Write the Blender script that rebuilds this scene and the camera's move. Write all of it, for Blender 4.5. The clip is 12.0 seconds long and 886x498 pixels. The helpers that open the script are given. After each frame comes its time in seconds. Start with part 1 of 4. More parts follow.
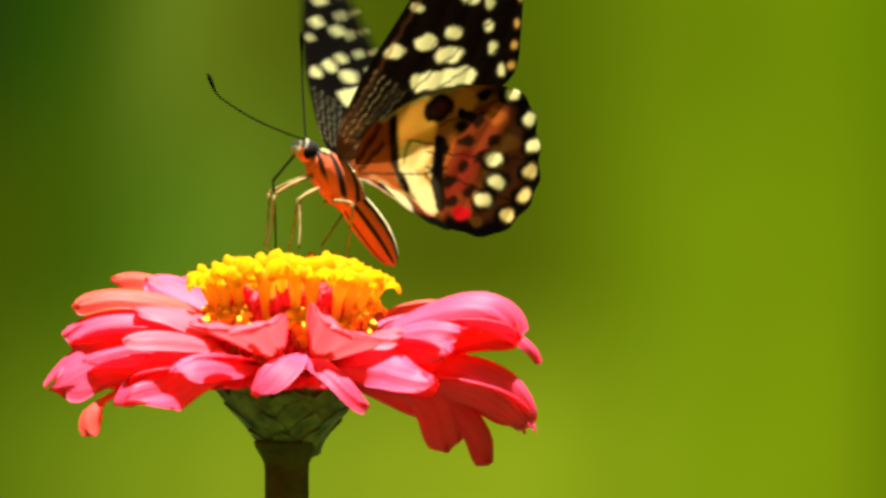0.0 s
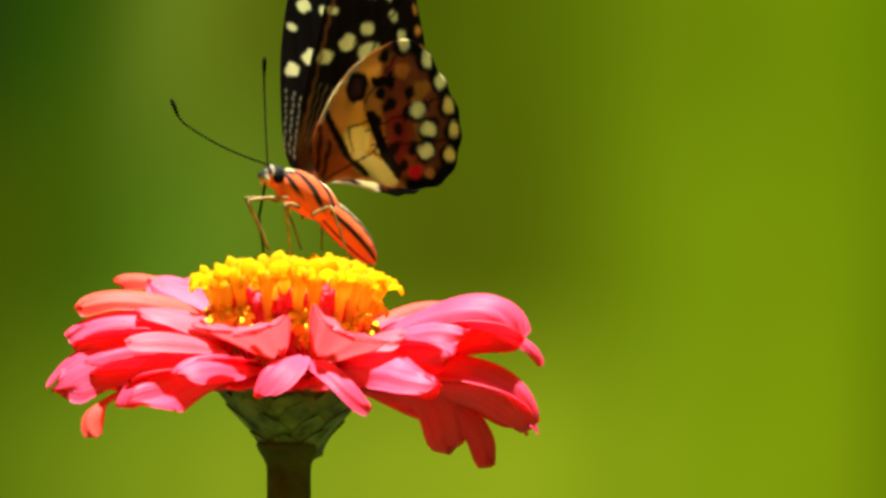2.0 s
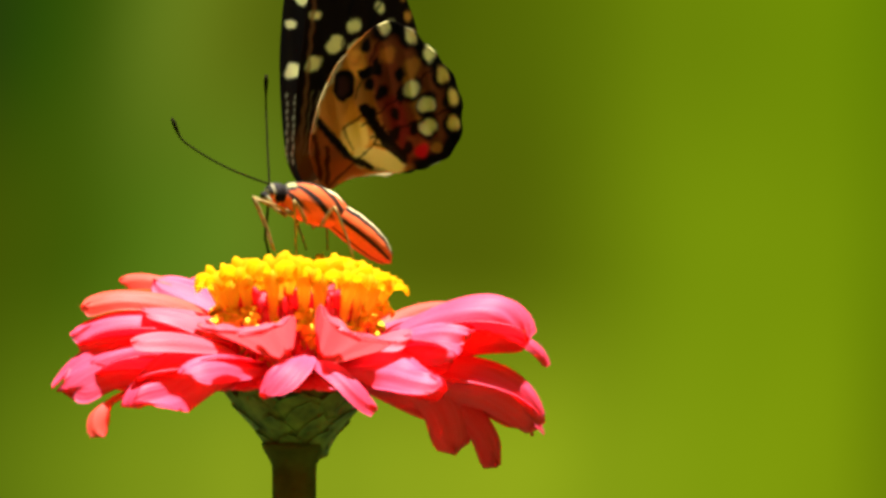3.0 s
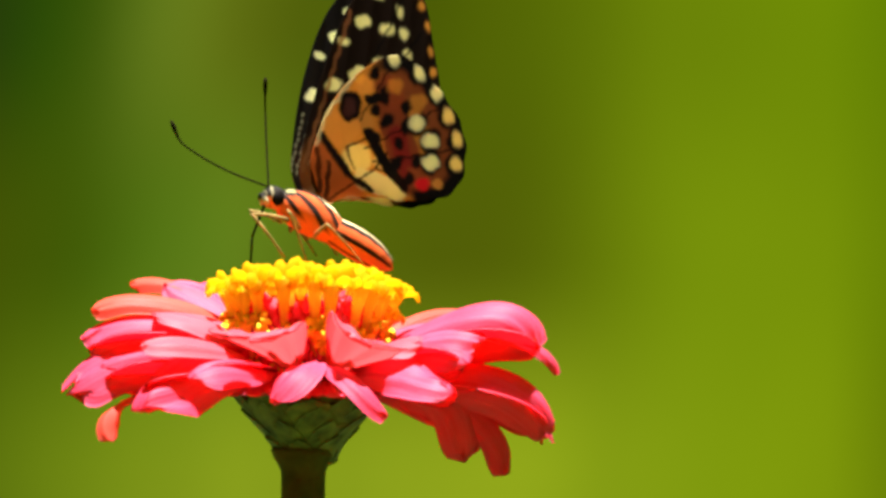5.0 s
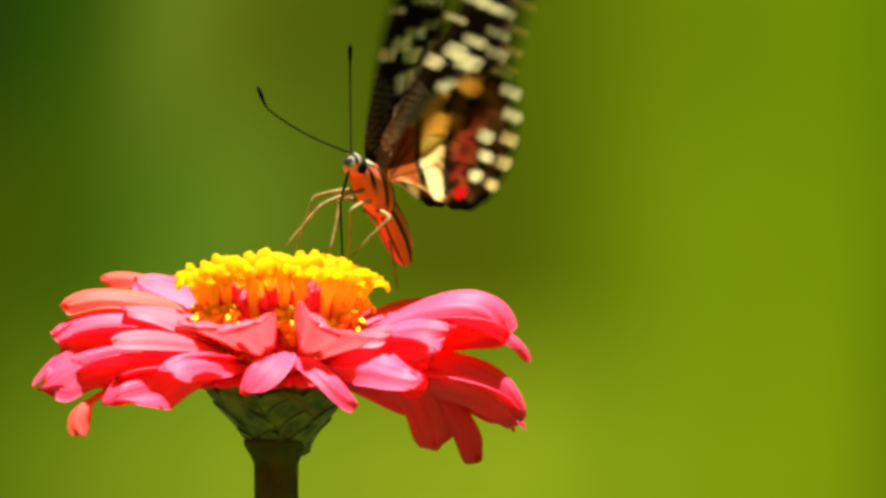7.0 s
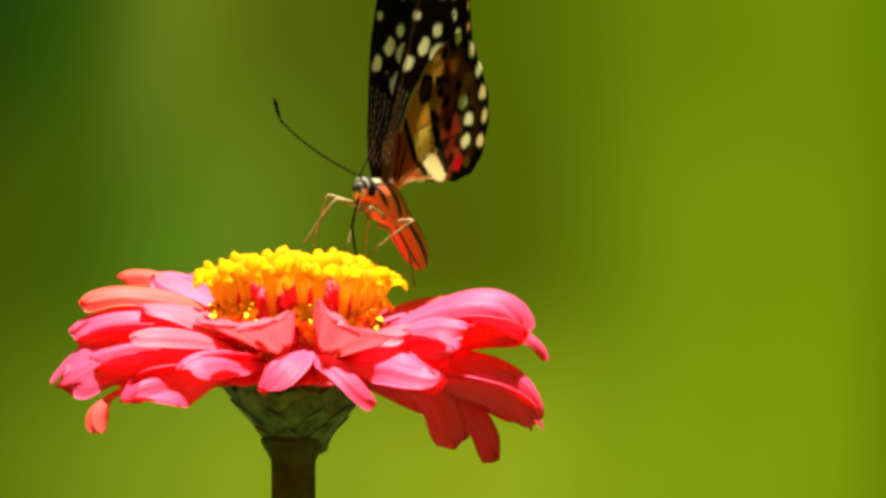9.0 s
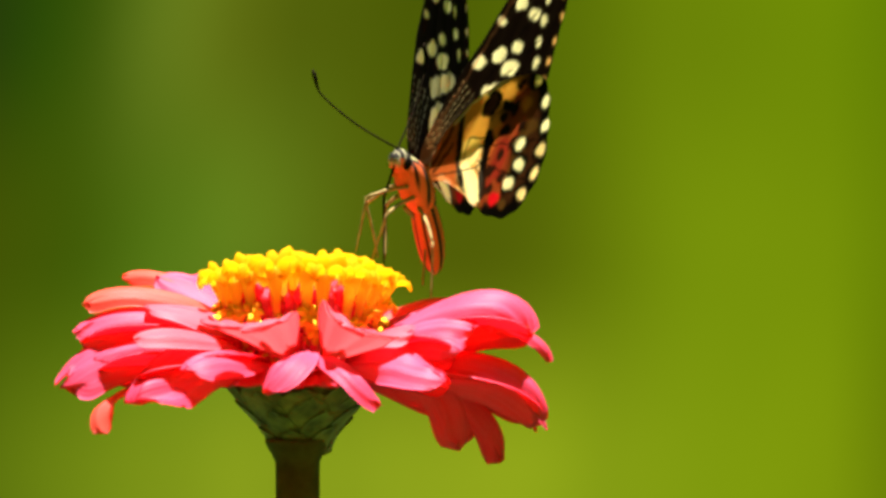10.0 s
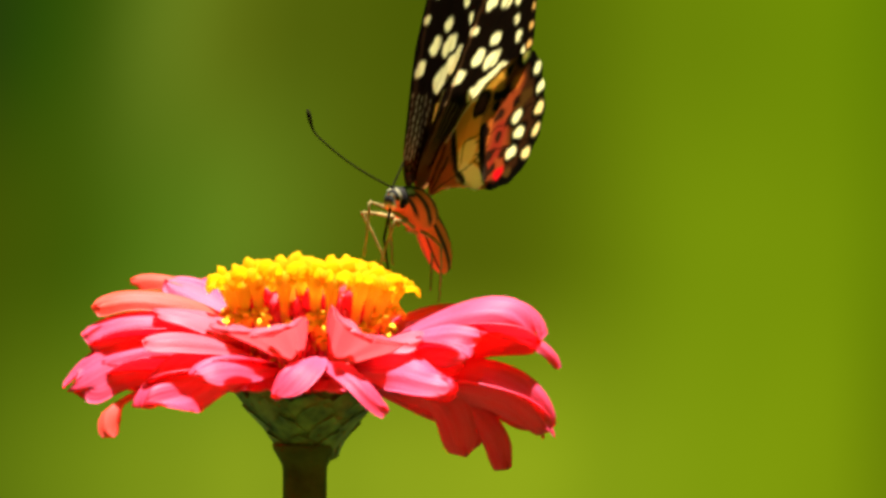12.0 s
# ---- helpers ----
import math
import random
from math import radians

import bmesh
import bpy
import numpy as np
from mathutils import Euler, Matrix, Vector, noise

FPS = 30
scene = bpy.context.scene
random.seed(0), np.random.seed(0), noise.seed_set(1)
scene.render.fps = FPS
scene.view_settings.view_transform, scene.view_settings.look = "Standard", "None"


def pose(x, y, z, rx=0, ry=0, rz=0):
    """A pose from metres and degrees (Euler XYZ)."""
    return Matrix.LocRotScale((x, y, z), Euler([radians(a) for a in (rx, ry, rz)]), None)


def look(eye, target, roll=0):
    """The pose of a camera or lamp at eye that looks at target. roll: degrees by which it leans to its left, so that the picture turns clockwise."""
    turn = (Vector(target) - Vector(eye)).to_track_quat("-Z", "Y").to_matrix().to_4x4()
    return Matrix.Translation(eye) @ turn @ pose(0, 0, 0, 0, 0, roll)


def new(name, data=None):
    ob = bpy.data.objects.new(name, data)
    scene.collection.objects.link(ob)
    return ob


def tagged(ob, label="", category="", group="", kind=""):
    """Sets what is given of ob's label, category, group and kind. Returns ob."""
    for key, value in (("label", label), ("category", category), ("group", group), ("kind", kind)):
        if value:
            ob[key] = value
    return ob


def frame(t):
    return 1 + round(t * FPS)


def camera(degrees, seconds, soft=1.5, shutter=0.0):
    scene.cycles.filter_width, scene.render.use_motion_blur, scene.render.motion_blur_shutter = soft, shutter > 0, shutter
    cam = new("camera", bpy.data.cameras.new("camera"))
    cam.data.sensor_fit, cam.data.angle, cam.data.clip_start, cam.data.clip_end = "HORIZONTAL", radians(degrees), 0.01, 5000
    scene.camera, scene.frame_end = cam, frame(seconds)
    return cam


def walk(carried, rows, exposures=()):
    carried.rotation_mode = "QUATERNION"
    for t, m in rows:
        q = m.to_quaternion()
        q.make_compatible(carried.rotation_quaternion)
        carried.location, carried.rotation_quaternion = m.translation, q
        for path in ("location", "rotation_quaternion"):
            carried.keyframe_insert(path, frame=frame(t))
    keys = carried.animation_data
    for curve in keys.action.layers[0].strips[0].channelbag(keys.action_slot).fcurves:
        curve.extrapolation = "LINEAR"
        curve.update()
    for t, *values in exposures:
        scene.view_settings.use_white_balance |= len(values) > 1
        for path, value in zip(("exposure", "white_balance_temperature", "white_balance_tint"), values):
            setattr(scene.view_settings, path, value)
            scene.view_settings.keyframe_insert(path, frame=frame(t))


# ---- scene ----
# One zinnia head with a swallowtail feeding on it. The butterfly and the flower are laid out in millimetres.
MM = 0.001
EYE_Z = 0.72             # camera height over the ground
EYE_Y = -0.6385          # camera stands this far before the flower's axis
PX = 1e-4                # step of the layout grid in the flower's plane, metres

cam = camera(14.0, 12.0, soft=3.3, shutter=0.5)
walk(cam, [(0.0, pose(0, EYE_Y, EYE_Z, 90, 0, 0)), (12.0, pose(0, EYE_Y, EYE_Z, 90, 0, 0))],
     exposures=[(0.0, 2.2), (12.0, 2.2)])

# ---- world and sun ----
SUN_EL, SUN_AZ = 89.0, 300.0     # azimuth counted from +x, counter-clockwise
world = bpy.data.worlds.new("world")
scene.world = world
world.use_nodes = True
wn = world.node_tree.nodes
sky = wn.new("ShaderNodeTexSky")
sky.sky_type = "NISHITA"
sky.sun_disc = False
sky.sun_elevation = radians(SUN_EL)
sky.sun_rotation = radians(90.0 - SUN_AZ)
wn["Background"].inputs[1].default_value = 0.05
world.node_tree.links.new(sky.outputs[0], wn["Background"].inputs[0])

sun = new("sun", bpy.data.lights.new("sun", "SUN"))
sun.data.energy, sun.data.angle, sun.data.color = 5.0, radians(0.5), (1.0, 0.95, 0.86)
sun_dir = Vector((math.cos(radians(SUN_EL)) * math.cos(radians(SUN_AZ)),
                  math.cos(radians(SUN_EL)) * math.sin(radians(SUN_AZ)), math.sin(radians(SUN_EL))))
sun.matrix_world = look(sun_dir * 10, (0, 0, 0))


# ---- materials ----
def material(name, rough=0.6, spec=0.4):
    m = bpy.data.materials.new(name)
    m.use_nodes = True
    b = m.node_tree.nodes["Principled BSDF"]
    b.inputs["Roughness"].default_value = rough
    b.inputs["Specular IOR Level"].default_value = spec
    return m, m.node_tree, b


def node(tree, kind, **values):
    n = tree.nodes.new(kind)
    for key, value in values.items():
        n.inputs[key.replace("_", " ")].default_value = value
    return n


def ramp(tree, fac, stops, blend="LINEAR"):
    r = tree.nodes.new("ShaderNodeValToRGB")
    r.color_ramp.interpolation = blend
    while len(r.color_ramp.elements) < len(stops):
        r.color_ramp.elements.new(0.5)
    for e, (p, c) in zip(r.color_ramp.elements, stops):
        e.position, e.color = p, (*c, 1)
    tree.links.new(fac, r.inputs[0])
    return r.outputs[0]


def coords(tree, scale=(1, 1, 1)):
    c = tree.nodes.new("ShaderNodeTexCoord")
    mp = tree.nodes.new("ShaderNodeMapping")
    mp.inputs["Scale"].default_value = scale
    tree.links.new(c.outputs["Object"], mp.inputs["Vector"])
    return mp.outputs[0]


def noise_fac(tree, vec, scale, detail=3.0):
    n = node(tree, "ShaderNodeTexNoise", Scale=scale, Detail=detail)
    tree.links.new(vec, n.inputs["Vector"])
    return n.outputs["Fac"]


def mix(tree, fac, a, b, blend="MIX"):
    n = tree.nodes.new("ShaderNodeMix")
    n.data_type, n.blend_type = "RGBA", blend
    for k, v in ((0, fac), (6, a), (7, b)):
        if isinstance(v, (int, float)):
            n.inputs[k].default_value = v
        elif isinstance(v, tuple):
            n.inputs[k].default_value = (*v, 1)
        else:
            tree.links.new(v, n.inputs[k])
    return n.outputs[2]


def bump(tree, height, bsdf, strength=0.3, dist=0.0002):
    b = tree.nodes.new("ShaderNodeBump")
    b.inputs["Strength"].default_value, b.inputs["Distance"].default_value = strength, dist
    tree.links.new(height, b.inputs["Height"])
    tree.links.new(b.outputs[0], bsdf.inputs["Normal"])


def thin(tree, bsdf, colour, amount, clear=0.0):
    """Lets part of the light through a thin sheet."""
    out = tree.nodes["Material Output"]
    tr = tree.nodes.new("ShaderNodeBsdfTranslucent")
    ms = tree.nodes.new("ShaderNodeMixShader")
    ms.inputs[0].default_value = amount
    if isinstance(colour, tuple):
        tr.inputs[0].default_value = (*colour, 1)
    else:
        tree.links.new(colour, tr.inputs[0])
    tree.links.new(bsdf.outputs[0], ms.inputs[1])
    tree.links.new(tr.outputs[0], ms.inputs[2])
    last = ms
    if clear:
        tp = tree.nodes.new("ShaderNodeBsdfTransparent")
        tp.inputs[0].default_value = (1.0, 0.8, 0.8, 1)
        last = tree.nodes.new("ShaderNodeMixShader")
        last.inputs[0].default_value = clear
        tree.links.new(ms.outputs[0], last.inputs[1])
        tree.links.new(tp.outputs[0], last.inputs[2])
    tree.links.new(last.outputs[0], out.inputs["Surface"])


def petal_material(name, dark, light, glow, amount, clear=0.0):
    m, t, b = material(name, 0.5, 0.36)
    b.inputs["Specular Tint"].default_value = (1.0, 0.76, 0.86, 1)
    uv = t.nodes.new("ShaderNodeUVMap")
    mp = t.nodes.new("ShaderNodeMapping")
    mp.inputs["Scale"].default_value = (1.2, 22, 1)
    t.links.new(uv.outputs[0], mp.inputs["Vector"])
    vein = noise_fac(t, mp.outputs[0], 1.6, 2.0)
    blot = noise_fac(t, coords(t), 130, 2.0)
    info = t.nodes.new("ShaderNodeObjectInfo")
    c = ramp(t, vein, [(0.25, dark), (0.75, light)])
    c = mix(t, 0.25, c, ramp(t, blot, [(0.3, dark), (0.7, light)]))
    c = mix(t, 0.18, c, ramp(t, info.outputs["Random"], [(0.0, dark), (1.0, light)]))
    t.links.new(c, b.inputs["Base Color"])
    bump(t, vein, b, 0.35, 0.0004)
    thin(t, b, glow, amount, clear)
    return m


PETAL_TOP = petal_material("petal_top", (0.83, 0.018, 0.065), (0.94, 0.18, 0.38), (1.0, 0.004, 0.014), 0.58)
PETAL_FADED = petal_material("petal_faded", (0.82, 0.06, 0.045), (0.90, 0.13, 0.085), (1.0, 0.08, 0.04), 0.5)
PETAL_PALE = petal_material("petal_pale", (0.82, 0.05, 0.09), (0.92, 0.17, 0.25), (1.0, 0.10, 0.12), 0.55)
PETAL_BACK = petal_material("petal_back", (0.86, 0.02, 0.04), (0.94, 0.06, 0.09), (1.0, 0.05, 0.06), 0.60, 0.7)


def painted_material(name, rough, spec, through_amount=0.0, relief=900, relief_strength=0.3):
    """Colour from the mesh's own pattern attribute, with fine grain."""
    m, t, b = material(name, rough, spec)
    a = t.nodes.new("ShaderNodeVertexColor")
    a.layer_name = "pattern"
    g = noise_fac(t, coords(t), relief, 3.0)
    c = mix(t, 0.35, a.outputs[0], mix(t, 1.0, a.outputs[0], ramp(t, g, [(0.3, (0.55, 0.55, 0.55)), (0.7, (1, 1, 1))]), "MULTIPLY"))
    t.links.new(c, b.inputs["Base Color"])
    bump(t, g, b, relief_strength, 0.0001)
    if through_amount:
        pale = t.nodes.new("ShaderNodeGamma")
        pale.inputs[1].default_value = 0.6
        t.links.new(a.outputs[0], pale.inputs[0])
        thin(t, b, pale.outputs[0], through_amount)
    return m


WING = painted_material("wing_scales", 0.7, 0.05, 0.80, 1500, 0.2)
FUR = painted_material("body_fur", 0.8, 0.2, 0.0, 2500, 0.6)
FLORET = painted_material("floret_skin", 0.75, 0.08, 0.75, 700, 0.15)


def plain_material(name, a, b_, scale, rough=0.5, spec=0.4, strength=0.3):
    m, t, b = material(name, rough, spec)
    f = noise_fac(t, coords(t), scale, 4.0)
    t.links.new(ramp(t, f, [(0.3, a), (0.7, b_)]), b.inputs["Base Color"])
    bump(t, f, b, strength, 0.0003)
    return m


EYE = plain_material("eye_black", (0.004, 0.003, 0.003), (0.012, 0.008, 0.007), 900, 0.6, 0.03, 0.05)
ANTENNA = plain_material("antenna_black", (0.005, 0.004, 0.003), (0.014, 0.010, 0.006), 900, 0.9, 0.0)
LEG = plain_material("leg_tan", (0.15, 0.095, 0.028), (0.33, 0.23, 0.08), 500, 0.6, 0.15)
SCALE_RED = petal_material("chaff_red", (0.90, 0.02, 0.05), (0.97, 0.10, 0.16), (1.0, 0.03, 0.06), 0.5)
BUD = plain_material("bud_orange", (0.94, 0.44, 0.02), (0.97, 0.66, 0.03), 500, 0.7, 0.1)
BRACT = plain_material("bract_green", (0.030, 0.029, 0.006), (0.16, 0.155, 0.028), 320, 0.6, 0.25)
STEM = plain_material("stem_green", (0.032, 0.033, 0.006), (0.066, 0.064, 0.012), 240, 0.8, 0.08)
GROUND = plain_material("grass_ground", (0.022, 0.045, 0.008), (0.05, 0.08, 0.018), 3.0, 0.9, 0.1)


# ---- mesh helpers ----
def mesh_object(name, verts, faces, mats, parent=None, label="", index=None, colours=None, uvs=None):
    me = bpy.data.meshes.new(name)
    me.from_pydata([tuple(v) for v in verts], [], faces)
    for m in mats:
        me.materials.append(m)
    if index is not None:
        me.polygons.foreach_set("material_index", index)
    me.polygons.foreach_set("use_smooth", [True] * len(faces))
    if colours is not None:
        at = me.color_attributes.new("pattern", "FLOAT_COLOR", "POINT")
        flat = np.ones((len(verts), 4))
        flat[:, :3] = colours
        at.data.foreach_set("color", flat.ravel())
    if uvs is not None:
        layer = me.uv_layers.new(name="UVMap")
        loops = np.empty(len(me.loops), dtype=np.int32)
        me.loops.foreach_get("vertex_index", loops)
        layer.data.foreach_set("uv", np.asarray(uvs)[loops].ravel())
    me.update()
    ob = new(name, me)
    if parent is not None:
        ob.parent = parent
    if label:
        tagged(ob, label)
    return ob


def strip_faces(nu, nv, start=0, flip=False, closed=False):
    out = []
    for i in range(nu - 1):
        for j in range(nv if closed else nv - 1):
            k = (j + 1) % nv
            q = (start + i * nv + j, start + i * nv + k, start + (i + 1) * nv + k, start + (i + 1) * nv + j)
            out.append(q[::-1] if flip else q)
    return out


def tube(points, radii, sides=8, flat=1.0):
    """A swept round tube with closed ends: verts, faces and the ring number of each vert."""
    pts = [Vector(p) for p in points]
    verts, ring = [], []
    side = None
    for i, p in enumerate(pts):
        tan = (pts[min(i + 1, len(pts) - 1)] - pts[max(i - 1, 0)]).normalized()
        if side is None:
            ref = Vector((0, 1, 0)) if abs(tan.y) < 0.9 else Vector((1, 0, 0))
            side = tan.cross(ref).normalized()
        side = (side - tan * side.dot(tan)).normalized()
        other = tan.cross(side)
        for j in range(sides):
            a = 2 * math.pi * j / sides
            verts.append(p + (side * math.cos(a) + other * math.sin(a) * flat) * radii[i])
            ring.append(i)
    faces = strip_faces(len(pts), sides, 0, False, True)
    faces.append(tuple(range(sides))[::-1])
    n = len(verts)
    faces.append(tuple(range(n - sides, n)))
    return verts, faces, ring


def bezier(p0, p1, p2, p3, t):
    s = 1 - t
    return p0 * s ** 3 + p1 * 3 * s * s * t + p2 * 3 * s * t * t + p3 * t ** 3


def smooth(x, a, b):
    x = np.clip((x - a) / (b - a), 0, 1)
    return x * x * (3 - 2 * x)


# ---- setting ----
def build_setting():
    bm = bmesh.new()
    bmesh.ops.create_grid(bm, x_segments=40, y_segments=40, size=600)
    me = bpy.data.meshes.new("ground")
    bm.to_mesh(me)
    bm.free()
    me.materials.append(GROUND)
    tagged(new("ground", me), "short green grass ground under the flower", "ground", kind="structure")

    # distant foliage, a soft glowing wall of green far behind the flower, its light and shade painted in
    m = bpy.data.materials.new("far_foliage_glow")
    m.use_nodes = True
    t = m.node_tree
    t.nodes.remove(t.nodes["Principled BSDF"])
    c = t.nodes.new("ShaderNodeTexCoord")
    sep = t.nodes.new("ShaderNodeSeparateXYZ")
    t.links.new(c.outputs["Object"], sep.inputs[0])

    def mapped(socket, a, b2, kind="SMOOTHSTEP"):
        n = t.nodes.new("ShaderNodeMapRange")
        n.interpolation_type = kind
        n.inputs["From Min"].default_value, n.inputs["From Max"].default_value = a, b2
        t.links.new(socket, n.inputs[0])
        return n.outputs[0]

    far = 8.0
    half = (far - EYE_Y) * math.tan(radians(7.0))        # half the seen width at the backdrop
    # on the darker side the soft painted light streaks lean with height
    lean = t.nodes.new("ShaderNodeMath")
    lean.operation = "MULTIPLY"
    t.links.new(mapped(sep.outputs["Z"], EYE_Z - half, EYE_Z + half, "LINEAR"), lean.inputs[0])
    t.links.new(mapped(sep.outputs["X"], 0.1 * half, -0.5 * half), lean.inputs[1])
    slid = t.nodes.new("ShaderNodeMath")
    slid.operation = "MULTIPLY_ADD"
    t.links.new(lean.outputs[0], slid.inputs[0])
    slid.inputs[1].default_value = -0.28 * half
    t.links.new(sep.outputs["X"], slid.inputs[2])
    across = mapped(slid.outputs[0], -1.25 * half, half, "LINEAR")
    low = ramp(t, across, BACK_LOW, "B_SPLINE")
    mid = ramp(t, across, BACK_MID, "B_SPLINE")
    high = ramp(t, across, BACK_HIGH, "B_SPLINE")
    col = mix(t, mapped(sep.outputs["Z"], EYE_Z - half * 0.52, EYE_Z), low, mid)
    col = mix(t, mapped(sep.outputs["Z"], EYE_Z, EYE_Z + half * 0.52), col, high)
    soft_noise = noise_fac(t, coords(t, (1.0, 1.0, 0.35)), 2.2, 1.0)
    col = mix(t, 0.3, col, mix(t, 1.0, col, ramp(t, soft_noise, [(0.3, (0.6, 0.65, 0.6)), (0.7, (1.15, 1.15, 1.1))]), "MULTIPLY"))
    # the wall emits its painted greens itself, nothing lights it
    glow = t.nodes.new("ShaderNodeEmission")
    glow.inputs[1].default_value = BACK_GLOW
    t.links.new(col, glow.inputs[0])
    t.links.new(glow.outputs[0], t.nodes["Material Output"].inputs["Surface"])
    n = 48
    # flat where it is seen; the unseen ring round the place is added to shut out low sky light
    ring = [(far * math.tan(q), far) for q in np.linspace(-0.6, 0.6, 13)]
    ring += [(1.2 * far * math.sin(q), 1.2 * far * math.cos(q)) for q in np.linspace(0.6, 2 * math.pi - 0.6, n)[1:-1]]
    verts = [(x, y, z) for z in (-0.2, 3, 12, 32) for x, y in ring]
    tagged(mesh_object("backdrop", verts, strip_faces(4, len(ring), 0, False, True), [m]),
           "glowing wall painted as far green garden foliage out of focus", "foliage", kind="structure")


def srgb(r, g, b):
    return tuple(((v / 255 + 0.055) / 1.055) ** 2.4 if v > 10 else v / 255 / 12.92 for v in (r, g, b))


# greens with the foliage's bright streaks and dim edges painted into the glow
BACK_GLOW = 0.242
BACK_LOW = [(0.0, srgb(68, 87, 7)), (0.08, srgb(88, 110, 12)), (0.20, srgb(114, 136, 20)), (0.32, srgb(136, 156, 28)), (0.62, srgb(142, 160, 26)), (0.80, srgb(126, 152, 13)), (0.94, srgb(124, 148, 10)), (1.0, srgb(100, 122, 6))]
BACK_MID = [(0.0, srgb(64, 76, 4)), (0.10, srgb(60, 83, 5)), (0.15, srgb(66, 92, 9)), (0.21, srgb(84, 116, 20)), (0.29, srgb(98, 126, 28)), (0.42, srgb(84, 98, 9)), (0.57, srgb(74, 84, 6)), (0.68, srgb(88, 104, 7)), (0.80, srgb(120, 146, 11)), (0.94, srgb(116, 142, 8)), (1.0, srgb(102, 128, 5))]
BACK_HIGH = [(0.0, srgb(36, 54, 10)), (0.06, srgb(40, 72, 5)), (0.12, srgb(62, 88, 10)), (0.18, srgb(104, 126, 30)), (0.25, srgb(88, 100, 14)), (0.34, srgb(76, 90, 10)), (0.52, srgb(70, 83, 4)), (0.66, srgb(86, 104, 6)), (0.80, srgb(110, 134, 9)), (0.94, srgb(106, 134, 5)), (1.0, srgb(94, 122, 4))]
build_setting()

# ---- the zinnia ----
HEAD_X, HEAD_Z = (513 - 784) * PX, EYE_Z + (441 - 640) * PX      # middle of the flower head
TILT = radians(6.5)                                             # the head leans a little towards the camera
rng = np.random.default_rng(7)


def tilted(x, y, z):
    """From the disc's own axes to upright ones."""
    return Vector((x, y * math.cos(TILT) - z * math.sin(TILT), z * math.cos(TILT) + y * math.sin(TILT)))


zinnia = tagged(new("zinnia"), "pink zinnia in full bloom with a yellow disc", "flower")
zinnia.matrix_basis = pose(HEAD_X, 0, HEAD_Z)


def petal(az, out, over, tip, width, face=(0, 0, 1), face_tip=None, arch=40, r0=9.0, z0=0.0, claw=0.32, widest=0.66, notch=0.09, nick=0.22, lip=0.0, turn=0.3, swell=0.02, top=None):
    """One ray floret: a narrow claw at the disc widening to a rounded tip. Its midrib runs from the disc's rim at the azimuth az
    past out and over to the tip; face is the way its upper side looks at the claw, face_tip at the tip; arch, how far its sides hang."""
    a = radians(az)
    p0 = tilted(r0 * math.cos(a), r0 * math.sin(a), z0)
    p1, p2, p3 = Vector(out), Vector(over), Vector(tip)
    away = Vector((p3.x, p3.y, 0)).normalized()
    f0, f1 = Vector(face), Vector(face_tip or face)
    nu, nv = 34, 17
    ph = rng.uniform(0, 6.28, 4)
    grid, normals, uvs = [], [], []
    for i in range(nu):
        t = i / (nu - 1)
        for j in range(nv):
            v = j / (nv - 1) * 2 - 1
            lobe = notch * (math.exp(-(v / nick) ** 2) + 0.35 * math.sin(5 * v + ph[2]))
            tt = min(max(t * (1 - lobe * t * t), 0.0), 1.0)
            c = bezier(p0, p1, p2, p3, tt)
            tan = (bezier(p0, p1, p2, p3, min(tt + 0.02, 1)) - bezier(p0, p1, p2, p3, max(tt - 0.02, 0))).normalized()
            nor = f0.lerp(f1, float(smooth(t, turn, 1.0)))
            nor = (nor - tan * nor.dot(tan)).normalized()
            side = nor.cross(tan)
            w = claw + (1 - claw) * float(smooth(t, swell, widest * 0.92 if swell > 0.1 else widest * 0.85))
            if t > widest:
                w *= math.sqrt(max(0.0, 1 - ((t - widest) / (1.0 - widest)) ** 3.6))
            w = max(w, 0.03) * width * 0.5
            th = radians(arch) * (0.45 + 0.55 * float(smooth(t, 0.05, 0.5)))
            span, drop = w * math.sin(th * v) / th, -w * (1 - math.cos(th * v)) / th
            ripple = 0.05 * width * (math.sin(7 * t + ph[0]) * v + math.sin(9 * v + 3 * t + ph[1]) * 0.35 + 0.5 * math.sin(11 * t + ph[3]) * v * abs(v)) * t
            groove = -0.022 * width * math.exp(-(v / 0.12) ** 2) + 0.012 * width * math.cos(v * 14)
            curl = lip * float(smooth(t, 0.72, 1.0)) ** 2
            grid.append(c + side * span + nor * (drop + ripple + groove) + away * curl + Vector((0, 0, curl * 0.4)))
            normals.append(nor * math.cos(th * v) + side * math.sin(th * v))
            uvs.append((t, j / (nv - 1)))
    thick = 0.14
    upper = [(p + n * thick) * MM for p, n in zip(grid, normals)]
    low = [(p - n * thick) * MM for p, n in zip(grid, normals)]
    n = nu * nv
    faces = strip_faces(nu, nv, 0, True) + strip_faces(nu, nv, n, False)
    index = [0] * (len(faces) // 2) + [1] * (len(faces) // 2)
    rim = ([i * nv for i in range(nu)] + [(nu - 1) * nv + j for j in range(1, nv)]
           + [i * nv + nv - 1 for i in range(nu - 2, -1, -1)] + [j for j in range(nv - 2, 0, -1)])
    for k, q in enumerate(rim):
        r = rim[(k + 1) % len(rim)]
        faces.append((q, r, r + n, q + n))
        index.append(0)
    return mesh_object("petal", upper + low, faces, [top or PETAL_TOP, PETAL_BACK], zinnia, "", index, None, uvs + uvs)


